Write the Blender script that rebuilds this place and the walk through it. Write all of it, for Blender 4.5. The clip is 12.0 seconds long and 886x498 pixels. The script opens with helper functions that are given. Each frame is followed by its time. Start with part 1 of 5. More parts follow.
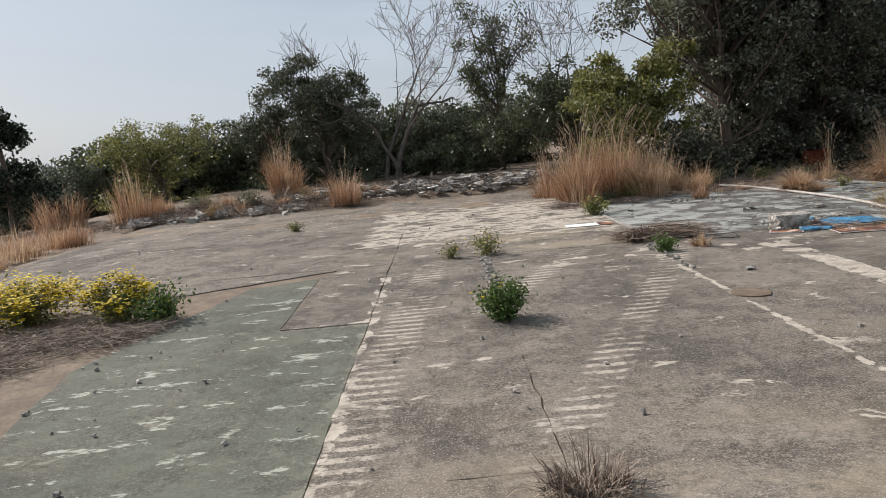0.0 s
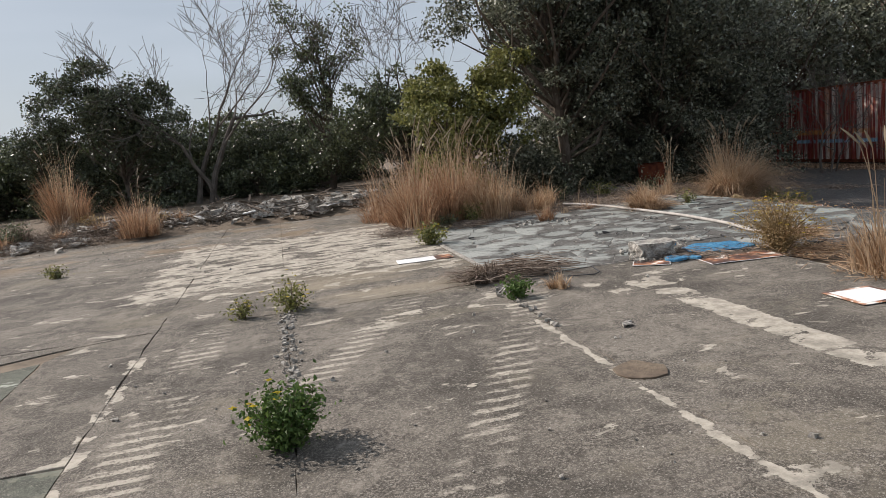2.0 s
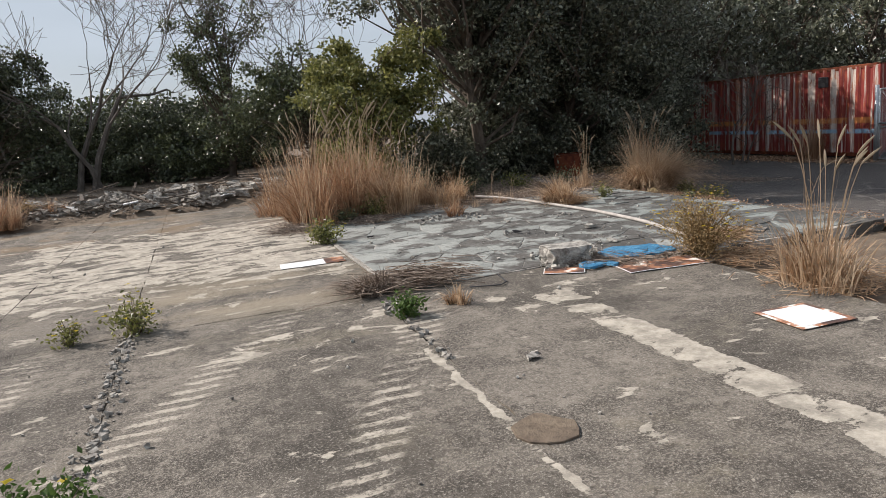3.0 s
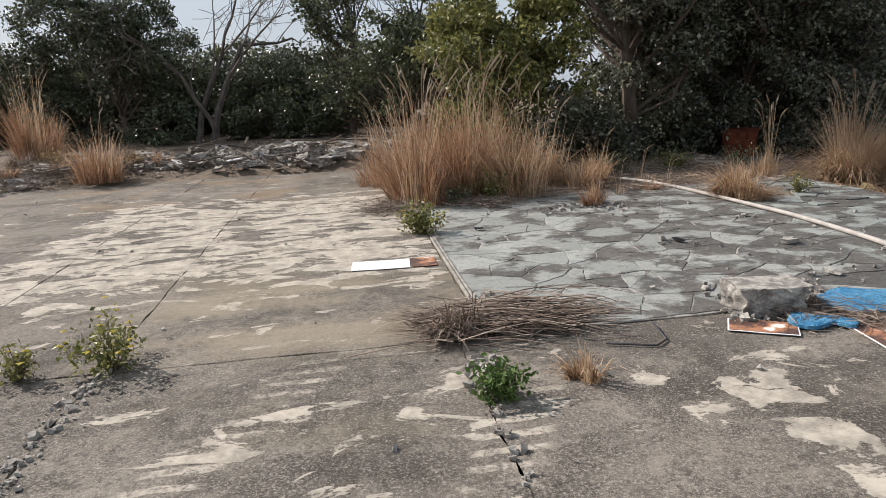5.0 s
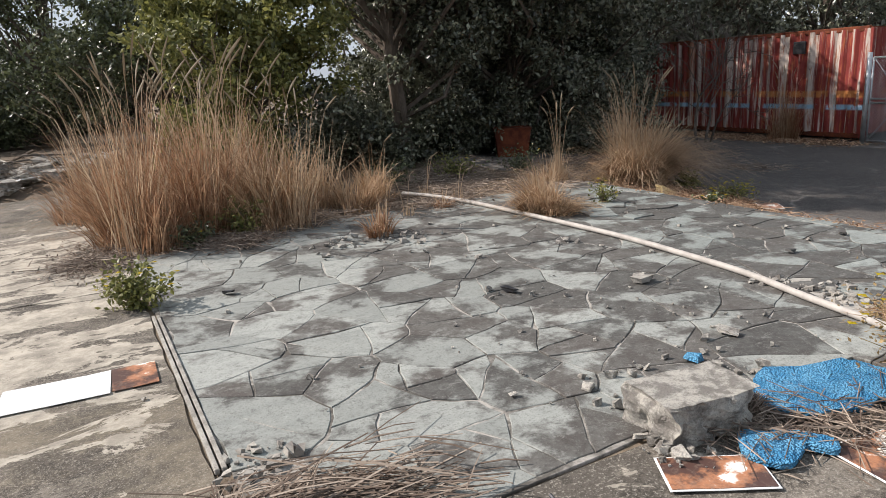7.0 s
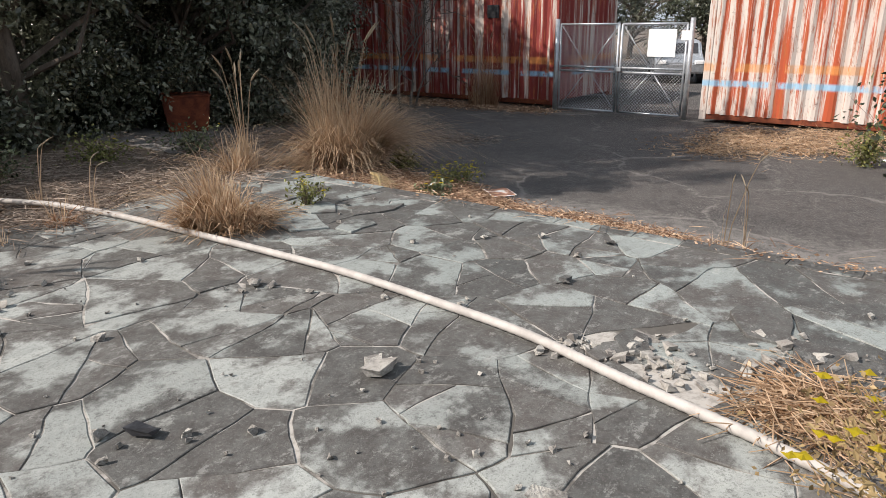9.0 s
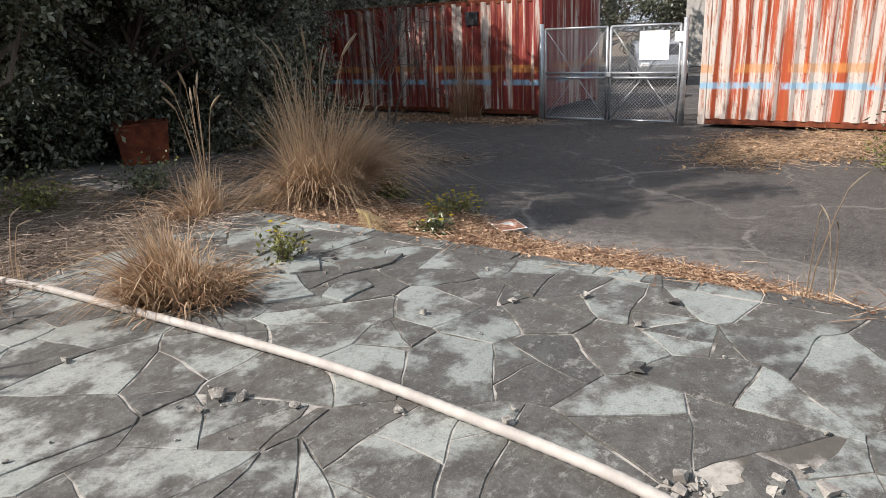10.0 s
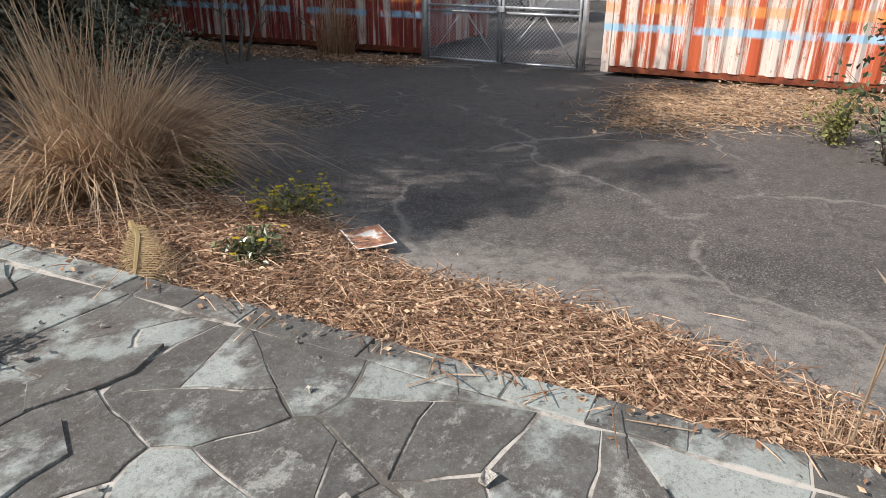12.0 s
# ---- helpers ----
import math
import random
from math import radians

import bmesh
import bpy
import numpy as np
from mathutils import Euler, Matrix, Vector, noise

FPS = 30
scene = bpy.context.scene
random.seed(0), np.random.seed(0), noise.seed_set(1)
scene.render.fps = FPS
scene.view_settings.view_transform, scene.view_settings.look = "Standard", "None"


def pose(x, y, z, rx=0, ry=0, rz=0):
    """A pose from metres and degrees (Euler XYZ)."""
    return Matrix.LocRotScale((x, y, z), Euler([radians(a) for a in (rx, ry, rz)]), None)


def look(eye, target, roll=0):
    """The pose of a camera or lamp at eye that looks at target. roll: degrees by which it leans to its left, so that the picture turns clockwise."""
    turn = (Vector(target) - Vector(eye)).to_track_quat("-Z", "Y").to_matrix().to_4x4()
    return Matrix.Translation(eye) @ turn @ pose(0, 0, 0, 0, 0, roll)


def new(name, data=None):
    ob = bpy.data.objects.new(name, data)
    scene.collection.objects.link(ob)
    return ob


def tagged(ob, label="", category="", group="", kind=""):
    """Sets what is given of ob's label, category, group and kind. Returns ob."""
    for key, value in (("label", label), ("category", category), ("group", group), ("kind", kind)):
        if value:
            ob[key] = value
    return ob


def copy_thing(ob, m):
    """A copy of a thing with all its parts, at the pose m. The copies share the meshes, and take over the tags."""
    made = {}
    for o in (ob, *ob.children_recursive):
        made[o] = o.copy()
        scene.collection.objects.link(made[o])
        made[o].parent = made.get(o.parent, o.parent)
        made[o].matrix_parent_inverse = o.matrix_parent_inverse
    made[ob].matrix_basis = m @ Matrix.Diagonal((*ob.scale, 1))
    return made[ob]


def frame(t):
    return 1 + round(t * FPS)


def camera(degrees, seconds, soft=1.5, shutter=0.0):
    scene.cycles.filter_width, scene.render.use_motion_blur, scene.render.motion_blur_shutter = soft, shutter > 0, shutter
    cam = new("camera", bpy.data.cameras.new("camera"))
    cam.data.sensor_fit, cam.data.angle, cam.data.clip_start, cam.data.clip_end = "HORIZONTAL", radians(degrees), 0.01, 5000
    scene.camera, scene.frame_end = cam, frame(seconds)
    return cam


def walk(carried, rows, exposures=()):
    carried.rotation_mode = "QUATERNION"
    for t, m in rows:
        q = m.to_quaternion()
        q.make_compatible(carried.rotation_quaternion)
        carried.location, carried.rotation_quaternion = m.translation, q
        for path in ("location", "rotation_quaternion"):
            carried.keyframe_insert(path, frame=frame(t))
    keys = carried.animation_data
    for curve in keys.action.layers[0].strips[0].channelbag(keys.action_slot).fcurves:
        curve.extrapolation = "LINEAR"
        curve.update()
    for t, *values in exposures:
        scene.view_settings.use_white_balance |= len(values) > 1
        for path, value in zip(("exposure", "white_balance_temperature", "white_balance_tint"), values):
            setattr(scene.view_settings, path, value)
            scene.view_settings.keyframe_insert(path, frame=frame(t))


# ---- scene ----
cam = camera(65.7, 12.0, 0.75)
METRES, EYE, TILT, LEAN, TURN = 14.0, 1.665, -1.09, 2.39, 0.0
ROWS = [
    (0.0, 0.0, 0.0, 0.0, -0.4, -7.84, 2.87),
    (0.5, 0.0061, 0.0367, -0.0002, -2.12, -8.78, 3.22),
    (1.0, 0.0134, 0.0773, 0.0006, -5.04, -8.26, 3.74),
    (1.5, 0.027, 0.12, 0.0022, -8.86, -7.6, 3.87),
    (2.0, 0.0443, 0.1597, 0.004, -13.48, -7.34, 3.69),
    (2.5, 0.0665, 0.1957, 0.0056, -20.14, -7.83, 3.33),
    (4.5, 0.1452, 0.3494, 0.0079, -12.26, -11.63, 0.41),
    (5.0, 0.1505, 0.3921, 0.0088, -8.31, -11.69, 0.49),
    (5.5, 0.1537, 0.4345, 0.0114, -7.88, -11.39, 1.0),
    (6.0, 0.1595, 0.476, 0.0122, -11.89, -11.32, 1.82),
    (6.5, 0.1721, 0.5151, 0.0141, -18.95, -11.6, 2.23),
    (7.0, 0.1893, 0.5503, 0.0134, -28.51, -12.24, 1.4),
    (7.5, 0.2204, 0.577, 0.0144, -37.11, -12.64, 0.26),
    (9.5, 0.3265, 0.7056, 0.0157, -54.91, -16.0, 0.78),
    (10.0, 0.3553, 0.7344, 0.0186, -55.34, -15.09, 2.07),
    (10.5, 0.3847, 0.7586, 0.0187, -55.58, -15.53, 2.74),
    (11.0, 0.4226, 0.772, 0.0193, -57.98, -16.1, 3.43),
    (11.5, 0.4614, 0.7841, 0.0209, -62.15, -17.18, 2.52),
    (12.0, 0.4979, 0.8001, 0.0212, -64.37, -20.94, -0.3),
]
walk(cam, [(t, pose(0, 0, EYE, TILT, LEAN, TURN) @ pose(METRES * x, METRES * y, METRES * z, 90 + pitch, roll, yaw)) for t, x, y, z, yaw, pitch, roll in ROWS],
     exposures=[(0, 0.02), (0.5, -0.1), (1, -0.13), (2, -0.06), (2.5, 0.02), (5, 0.12), (7.5, 0.22), (9.5, 0.3), (12, 0.42)])

# ---- world, sun ----
SUN_EL, SUN_TO = radians(40), Vector((0.81, -0.58, 0))
world = bpy.data.worlds.new("hazy_sky")
scene.world = world
world.use_nodes = True
wn, wl = world.node_tree.nodes, world.node_tree.links
sky = wn.new("ShaderNodeTexSky")
sky.sky_type, sky.sun_disc, sky.sun_elevation = "NISHITA", False, SUN_EL
sky.sun_rotation = math.atan2(-SUN_TO.x, -SUN_TO.y)
sky.dust_density, sky.air_density = 2.0, 1.0
w_tc, w_map, w_noise, w_ramp, w_mix = (wn.new("ShaderNode" + k) for k in ("TexCoord", "Mapping", "TexNoise", "ValToRGB", "MixRGB"))
w_map.inputs["Scale"].default_value = (1.2, 1.2, 6.0)
w_noise.inputs["Scale"].default_value, w_noise.inputs["Detail"].default_value = 2.0, 6
w_ramp.color_ramp.elements[0].position, w_ramp.color_ramp.elements[1].position = 0.3, 0.75
w_ramp.color_ramp.elements[0].color, w_ramp.color_ramp.elements[1].color = (0.55, 0.55, 0.55, 1), (0.85, 0.85, 0.85, 1)
w_mix.inputs[2].default_value = (8.2, 9.1, 10.4, 1)
wl.new(w_tc.outputs["Generated"], w_map.inputs["Vector"])
wl.new(w_map.outputs[0], w_noise.inputs["Vector"])
wl.new(w_noise.outputs["Fac"], w_ramp.inputs[0])
wl.new(w_ramp.outputs[0], w_mix.inputs[0])
wl.new(sky.outputs[0], w_mix.inputs[1])
wl.new(w_mix.outputs[0], wn["Background"].inputs["Color"])
wn["Background"].inputs["Strength"].default_value = 0.074
sun = new("sun", bpy.data.lights.new("sun", "SUN"))
sun.data.energy, sun.data.angle, sun.data.color = 5.4, radians(0.6), (1.0, 0.915, 0.85)
sun_dir = Vector((SUN_TO.x, SUN_TO.y, 0)).normalized() * math.cos(SUN_EL) + Vector((0, 0, -math.sin(SUN_EL)))
sun.matrix_world = look((-20, 10, 30), Vector((-20, 10, 30)) + sun_dir)


# ---- materials ----
class Nodes:
    """A short way to write node materials."""

    def __init__(self, name, rough=0.85, metal=0.0, spec=0.3):
        self.mat = bpy.data.materials.new(name)
        self.mat.use_nodes = True
        self.n, self.l = self.mat.node_tree.nodes, self.mat.node_tree.links
        self.b = self.n["Principled BSDF"]
        self.b.inputs["Roughness"].default_value, self.b.inputs["Metallic"].default_value = rough, metal
        self.b.inputs["Specular IOR Level"].default_value = spec
        self.pos = self.n.new("ShaderNodeNewGeometry").outputs["Position"]
        self.tc = self.n.new("ShaderNodeTexCoord").outputs["Object"]
        self.rand = self.n.new("ShaderNodeObjectInfo").outputs["Random"]

    def put(self, a, socket):
        if isinstance(a, (int, float)):
            socket.default_value = a
        elif isinstance(a, tuple):
            socket.default_value = (*a, 1) if len(socket.default_value) == 4 and len(a) == 3 else a
        else:
            self.l.new(a, socket)

    def noise(self, scale, detail=6, rough=0.6, stretch=(1, 1, 1), at=None, dist=0.0):
        m = self.n.new("ShaderNodeMapping")
        m.inputs["Scale"].default_value = stretch
        self.l.new(at or self.pos, m.inputs["Vector"])
        t = self.n.new("ShaderNodeTexNoise")
        for k, v in (("Scale", scale), ("Detail", detail), ("Roughness", rough), ("Distortion", dist)):
            t.inputs[k].default_value = v
        self.l.new(m.outputs[0], t.inputs["Vector"])
        return t.outputs["Fac"]

    def step(self, a, lo, hi):
        r = self.n.new("ShaderNodeMapRange")
        r.interpolation_type = "SMOOTHSTEP"
        self.put(a, r.inputs["Value"])
        r.inputs["From Min"].default_value, r.inputs["From Max"].default_value = lo, hi
        return r.outputs[0]

    def math(self, op, a, b=0.0):
        m = self.n.new("ShaderNodeMath")
        m.operation = op
        self.put(a, m.inputs[0])
        self.put(b, m.inputs[1])
        return m.outputs[0]

    def mix(self, f, a, b):
        m = self.n.new("ShaderNodeMixRGB")
        self.put(f, m.inputs[0])
        self.put(a, m.inputs[1])
        self.put(b, m.inputs[2])
        return m.outputs[0]

    def xyz(self, at=None):
        s = self.n.new("ShaderNodeSeparateXYZ")
        self.l.new(at or self.pos, s.inputs[0])
        return s.outputs

    def band(self, a, lo, hi, soft=0.15):
        """1 between lo and hi."""
        return self.math("MULTIPLY", self.step(a, lo - soft, lo + soft), self.math("SUBTRACT", 1.0, self.step(a, hi - soft, hi + soft)))

    def island(self):
        return self.n.new("ShaderNodeNewGeometry").outputs["Random Per Island"]

    def done(self, colour, bump=None, strength=0.3, distance=0.01, rough=None):
        self.put(colour, self.b.inputs["Base Color"])
        if rough is not None:
            self.put(rough, self.b.inputs["Roughness"])
        if bump is not None:
            n = self.n.new("ShaderNodeBump")
            n.inputs["Strength"].default_value, n.inputs["Distance"].default_value = strength, distance
            self.l.new(bump, n.inputs["Height"])
            self.l.new(n.outputs[0], self.b.inputs["Normal"])
        return self.mat


LANES = ((-0.97, 0.08, 0.19, 3.0, 9.4), (-1.13, 0.47, 0.17, 3.2, 9.0), (-3.16, 0.53, 0.17, 6.6, 9.6))


def concrete(name, dark, light, pale, green=0.0):
    m = Nodes(name, 0.9, 0, 0.25)
    x, y, z = m.xyz()
    big, mid, fine, grit = m.noise(0.35, 4), m.noise(2.2, 8, 0.65), m.noise(14, 8, 0.7), m.noise(120, 3, 0.8)
    c = m.mix(m.step(big, 0.35, 0.65), dark, light)
    c = m.mix(m.math("MULTIPLY", m.step(fine, 0.45, 0.7), 0.45), c, tuple(v * 1.5 for v in light))
    c = m.mix(m.math("MULTIPLY", m.step(grit, 0.5, 0.75), 0.55), c, tuple(v * 0.45 for v in dark))
    c = m.mix(m.math("MULTIPLY", m.step(m.noise(1.3, 12, 0.74, (1, 1.3, 1)), 0.47, 0.56), 0.8), c, tuple(v * 0.55 for v in dark))
    c = m.mix(m.math("MULTIPLY", m.step(m.noise(3.7, 12, 0.75), 0.53, 0.6), 0.55), c, tuple(v * 1.55 for v in light))
    c = m.mix(m.math("MULTIPLY", m.step(m.noise(22, 8, 0.8), 0.52, 0.6), 0.6), c, tuple(v * 0.6 for v in dark))
    c = m.mix(m.math("MULTIPLY", m.step(m.noise(45, 5, 0.8), 0.50, 0.62), 0.6), c, tuple(v * 1.9 for v in light))
    c = m.mix(m.math("MULTIPLY", m.step(m.noise(170, 2, 0.7), 0.55, 0.66), 0.75), c, tuple(min(v * 2.0, 0.6) for v in light))
    c = m.mix(m.math("MULTIPLY", m.step(m.noise(0.8, 10, 0.72, (1, 0.6, 1)), 0.49, 0.58), 0.6), c, tuple(v * 0.5 for v in dark))
    c = m.mix(m.math("MULTIPLY", m.step(m.noise(0.55, 9, 0.7, (0.8, 1.2, 1), None, 0.4), 0.53, 0.64), 0.4), c, (0.225, 0.195, 0.145))
    c = m.mix(m.math("MULTIPLY", m.step(m.noise(70, 4, 0.8), 0.565, 0.60), 0.6), c, (0.40, 0.37, 0.32))
    c = m.mix(m.math("MULTIPLY", m.step(m.noise(9, 10, 0.8), 0.54, 0.6), 0.5), c, tuple(v * 0.42 for v in dark))
    # worn pale skin, thick in the washed bay beside the paving, thin elsewhere
    bay = m.math("MULTIPLY", m.band(x, -1.5, 3.0, 0.3), m.band(y, 11.2, 17.0, 0.9))
    skin = m.noise(2.3, 12, 0.68, (0.75, 1.35, 1), None, 0.5)
    skin2 = m.math("ADD", skin, m.math("ADD", m.math("MULTIPLY", bay, 0.145), m.math("MULTIPLY", m.math("MULTIPLY", m.band(x, 1.2, 5.6, 0.6), m.band(y, 8.0, 9.6, 0.5)), 0.032)))
    sand = m.math("MULTIPLY", m.band(x, 0.5, 3.0, 0.5), m.band(y, 9.75, 11.6, 0.5))
    fore = m.math("MULTIPLY", m.band(x, -0.3, 2.6, 1.0), m.band(y, 0.0, 3.5, 0.9))
    silt = m.math("MULTIPLY", m.math("ADD", sand, fore), m.step(m.math("ADD", m.math("MULTIPLY", m.noise(0.9, 5, 0.55, (0.6, 1.3, 1)), 0.75), m.math("MULTIPLY", fine, 0.25)), 0.40, 0.58))
    c = m.mix(m.math("MULTIPLY", silt, 0.62), c, (0.33, 0.28, 0.205))
    c = m.mix(m.math("MULTIPLY", m.math("MULTIPLY", m.band(y, 16.5, 20.0, 1.0), m.step(m.noise(0.8, 8, 0.65), 0.48, 0.62)), 0.5), c, (0.27, 0.19, 0.115))
    # pale bands along old joints and a screeded strip
    wob = m.math("ADD", x, m.math("MULTIPLY", m.math("SUBTRACT", mid, 0.5), 0.22))
    strip = m.math("MULTIPLY", m.band(wob, 4.0, 4.34, 0.03), m.band(y, 3.0, 8.4, 0.8))
    rim = m.math("MULTIPLY", m.band(wob, -0.88, -0.74, 0.03), m.band(y, 0.0, 9.0, 0.6))
    wob_y = m.math("ADD", y, m.math("MULTIPLY", m.math("SUBTRACT", mid, 0.5), 0.2))
    rim = m.math("MAXIMUM", rim, m.math("MULTIPLY", m.band(wob_y, 6.38, 6.52, 0.03), m.band(x, -1.72, -0.8, 0.05)))
    vein = m.math("MULTIPLY", m.band(wob, 2.64, 2.70, 0.015), m.band(y, 4.0, 8.0, 0.3))
    skin2 = m.math("ADD", skin2, m.math("ADD", m.math("MULTIPLY", strip, 0.17), m.math("ADD", m.math("MULTIPLY", m.math("MULTIPLY", rim, m.step(m.noise(5, 9, 0.75), 0.38, 0.56)), 0.15), m.math("MULTIPLY", vein, 0.17))))
    pales = m.step(skin2, 0.61, 0.63)
    c = m.mix(m.math("MULTIPLY", pales, 0.82), c, m.mix(m.step(m.noise(5, 10, 0.75), 0.35, 0.65), tuple(v * 0.5 for v in pale), pale))
    # bars left by a tracked machine
    for x0, lean, w, y0, y1 in LANES:
        off = m.math("SUBTRACT", x, m.math("ADD", m.math("MULTIPLY", y, lean), x0))
        lane = m.math("MULTIPLY", m.band(off, -w, w, 0.05), m.band(y, y0, y1, 0.4))
        wave = m.math("SINE", m.math("ADD", m.math("MULTIPLY", y, 44.0), m.math("MULTIPLY", mid, 6.0)))
        bars = m.math("MULTIPLY", m.math("MULTIPLY", m.step(wave, 0.05, 0.5), lane), m.step(m.math("ADD", m.math("MULTIPLY", m.noise(1.1, 5), 0.6), m.math("MULTIPLY", fine, 0.4)), 0.42, 0.54))
        c = m.mix(m.math("MULTIPLY", m.math("MULTIPLY", bars, m.step(m.noise(18, 8, 0.8), 0.40, 0.52)), 0.62), c, pale)
    if green:
        g = m.math("MULTIPLY", m.step(m.math("ADD", m.math("MULTIPLY", big, 0.5), m.math("MULTIPLY", mid, 0.6)), 0.3, 0.62), green)
        c = m.mix(m.math("MULTIPLY", g, 0.75), c, m.mix(m.step(mid, 0.4, 0.6), (0.062, 0.070, 0.054), (0.105, 0.116, 0.092)))
        c = m.mix(m.math("MULTIPLY", m.step(m.noise(2.6, 11, 0.75, (0.7, 1.7, 1)), 0.575, 0.60), 0.8), c, (0.40, 0.42, 0.36))
    h = m.math("ADD", m.math("MULTIPLY", grit, 0.5), m.math("ADD", fine, m.math("MULTIPLY", pales, 0.25)))
    return m.done(c, h, 0.55, 0.012)


def simple(name, a, b, scale=6.0, stretch=(1, 1, 1), rough=0.85, metal=0.0, bump=0.3, spec=0.3, c=None, lo=0.35, hi=0.65, dist=0.005):
    m = Nodes(name, rough, metal, spec)
    n1, n2 = m.noise(scale, 7, 0.65, stretch), m.noise(scale * 9, 4, 0.7, stretch)
    col = m.mix(m.step(n1, lo, hi), a, b)
    col = m.mix(m.math("MULTIPLY", m.step(n2, 0.45, 0.7), 0.5), col, c or tuple(v * 0.55 for v in a))
    return m.done(col, m.math("ADD", n1, m.math("MULTIPLY", n2, 0.6)), bump, dist)


def plant(name, a, b, c=None, rough=0.6, spec=0.3, thin=0.25, rare=0.0, dim=0.75):
    """Leaves and blades: the tone changes from piece to piece. rare: how seldom the light tone b comes."""
    m = Nodes(name, rough, 0, spec)
    r = m.island()
    other = m.math("FRACT", m.math("MULTIPLY", r, 37.7))
    # For dark evergreen leaves the rare light tone stands in for sun glints.
    col = m.mix(m.step(r, rare, 1.0), a, b)
    if c:
        col = m.mix(m.step(m.noise(1.3, 3), 0.45, 0.7), col, m.mix(other, c, b))
    col = m.mix(m.math("MULTIPLY", m.step(other, 0.55, 1.0), dim), col, tuple(v * 0.42 for v in a))
    col = m.mix(m.math("MULTIPLY", m.noise(30, 2), 0.3), col, tuple(v * 0.6 for v in a))
    mat = m.done(col)
    # thin leaves let some light through
    tr, ad = m.n.new("ShaderNodeBsdfTranslucent"), m.n.new("ShaderNodeMixShader")
    m.l.new(col, tr.inputs["Color"])
    ad.inputs[0].default_value = thin
    m.l.new(m.b.outputs[0], ad.inputs[1])
    m.l.new(tr.outputs[0], ad.inputs[2])
    m.l.new(ad.outputs[0], m.n["Material Output"].inputs["Surface"])
    return mat


def slate():
    m = Nodes("slate", 0.7, 0, 0.35)
    x, y, z = m.xyz()
    fine, mid, grit = m.noise(9, 10, 0.75), m.noise(2.3, 8, 0.6), m.noise(90, 3, 0.75)
    other = m.math("FRACT", m.math("MULTIPLY", m.rand, 17.3))
    tone = m.mix(m.rand, (0.26, 0.272, 0.254), (0.37, 0.382, 0.356))
    # bluer, darker slates towards the yard
    tone = m.mix(m.math("MULTIPLY", m.step(m.math("ADD", x, mid), 6.6, 8.6), 0.75), tone, m.mix(other, (0.17, 0.20, 0.19), (0.27, 0.30, 0.285)))
    tone = m.mix(m.math("MULTIPLY", m.step(m.noise(4, 6, 0.6, (1, 2.5, 1)), 0.4, 0.7), 0.6), tone, (0.22, 0.235, 0.22))
    # dark weathering that leaves some stones clean, least along the battens
    cut = m.math("ADD", mid, m.math("MULTIPLY", m.math("SUBTRACT", other, 0.5), 0.17))
    cut = m.math("ADD", cut, m.math("MULTIPLY", m.math("SUBTRACT", fine, 0.5), 0.30))
    cut = m.math("ADD", cut, m.math("MULTIPLY", m.math("SUBTRACT", 1.0, m.step(x, 3.6, 5.4)), 0.10))
    dirt = m.math("SUBTRACT", 1.0, m.step(cut, 0.49, 0.605))
    dirt = m.math("MULTIPLY", dirt, m.math("ADD", 0.78, m.math("MULTIPLY", m.step(m.noise(7, 10, 0.8), 0.62, 0.4), 0.22)))
    c = m.mix(m.math("MULTIPLY", dirt, 0.95), tone, m.mix(m.rand, (0.044, 0.040, 0.037), (0.072, 0.060, 0.053)))
    c = m.mix(m.math("MULTIPLY", m.step(m.noise(3.1, 11, 0.78), 0.585, 0.63), 0.45), c, (0.40, 0.41, 0.38))
    c = m.mix(m.math("MULTIPLY", m.step(m.noise(22, 6, 0.75), 0.6, 0.72), 0.4), c, (0.40, 0.41, 0.38))
    c = m.mix(m.math("MULTIPLY", m.step(m.noise(34, 6, 0.8), 0.5, 0.62), 0.4), c, m.mix(dirt, (0.17, 0.17, 0.16), (0.125, 0.115, 0.105)))
    c = m.mix(m.math("MULTIPLY", m.step(grit, 0.52, 0.66), 0.45), c, (0.05, 0.048, 0.045))
    scuff = m.step(m.noise(6.5, 12, 0.85, (1, 1.6, 1)), 0.555, 0.585)
    c = m.mix(m.math("MULTIPLY", scuff, 0.38), c, (0.36, 0.36, 0.335))
    c = m.mix(m.math("MULTIPLY", m.step(m.noise(11, 10, 0.85), 0.55, 0.59), 0.45), c, (0.04, 0.037, 0.034))
    c = m.mix(m.math("MULTIPLY", m.step(m.noise(75, 3, 0.8), 0.58, 0.62), 0.18), c, (0.36, 0.36, 0.34))
    return m.done(c, m.math("ADD", fine, m.math("MULTIPLY", grit, 0.4)), 0.5, 0.01)


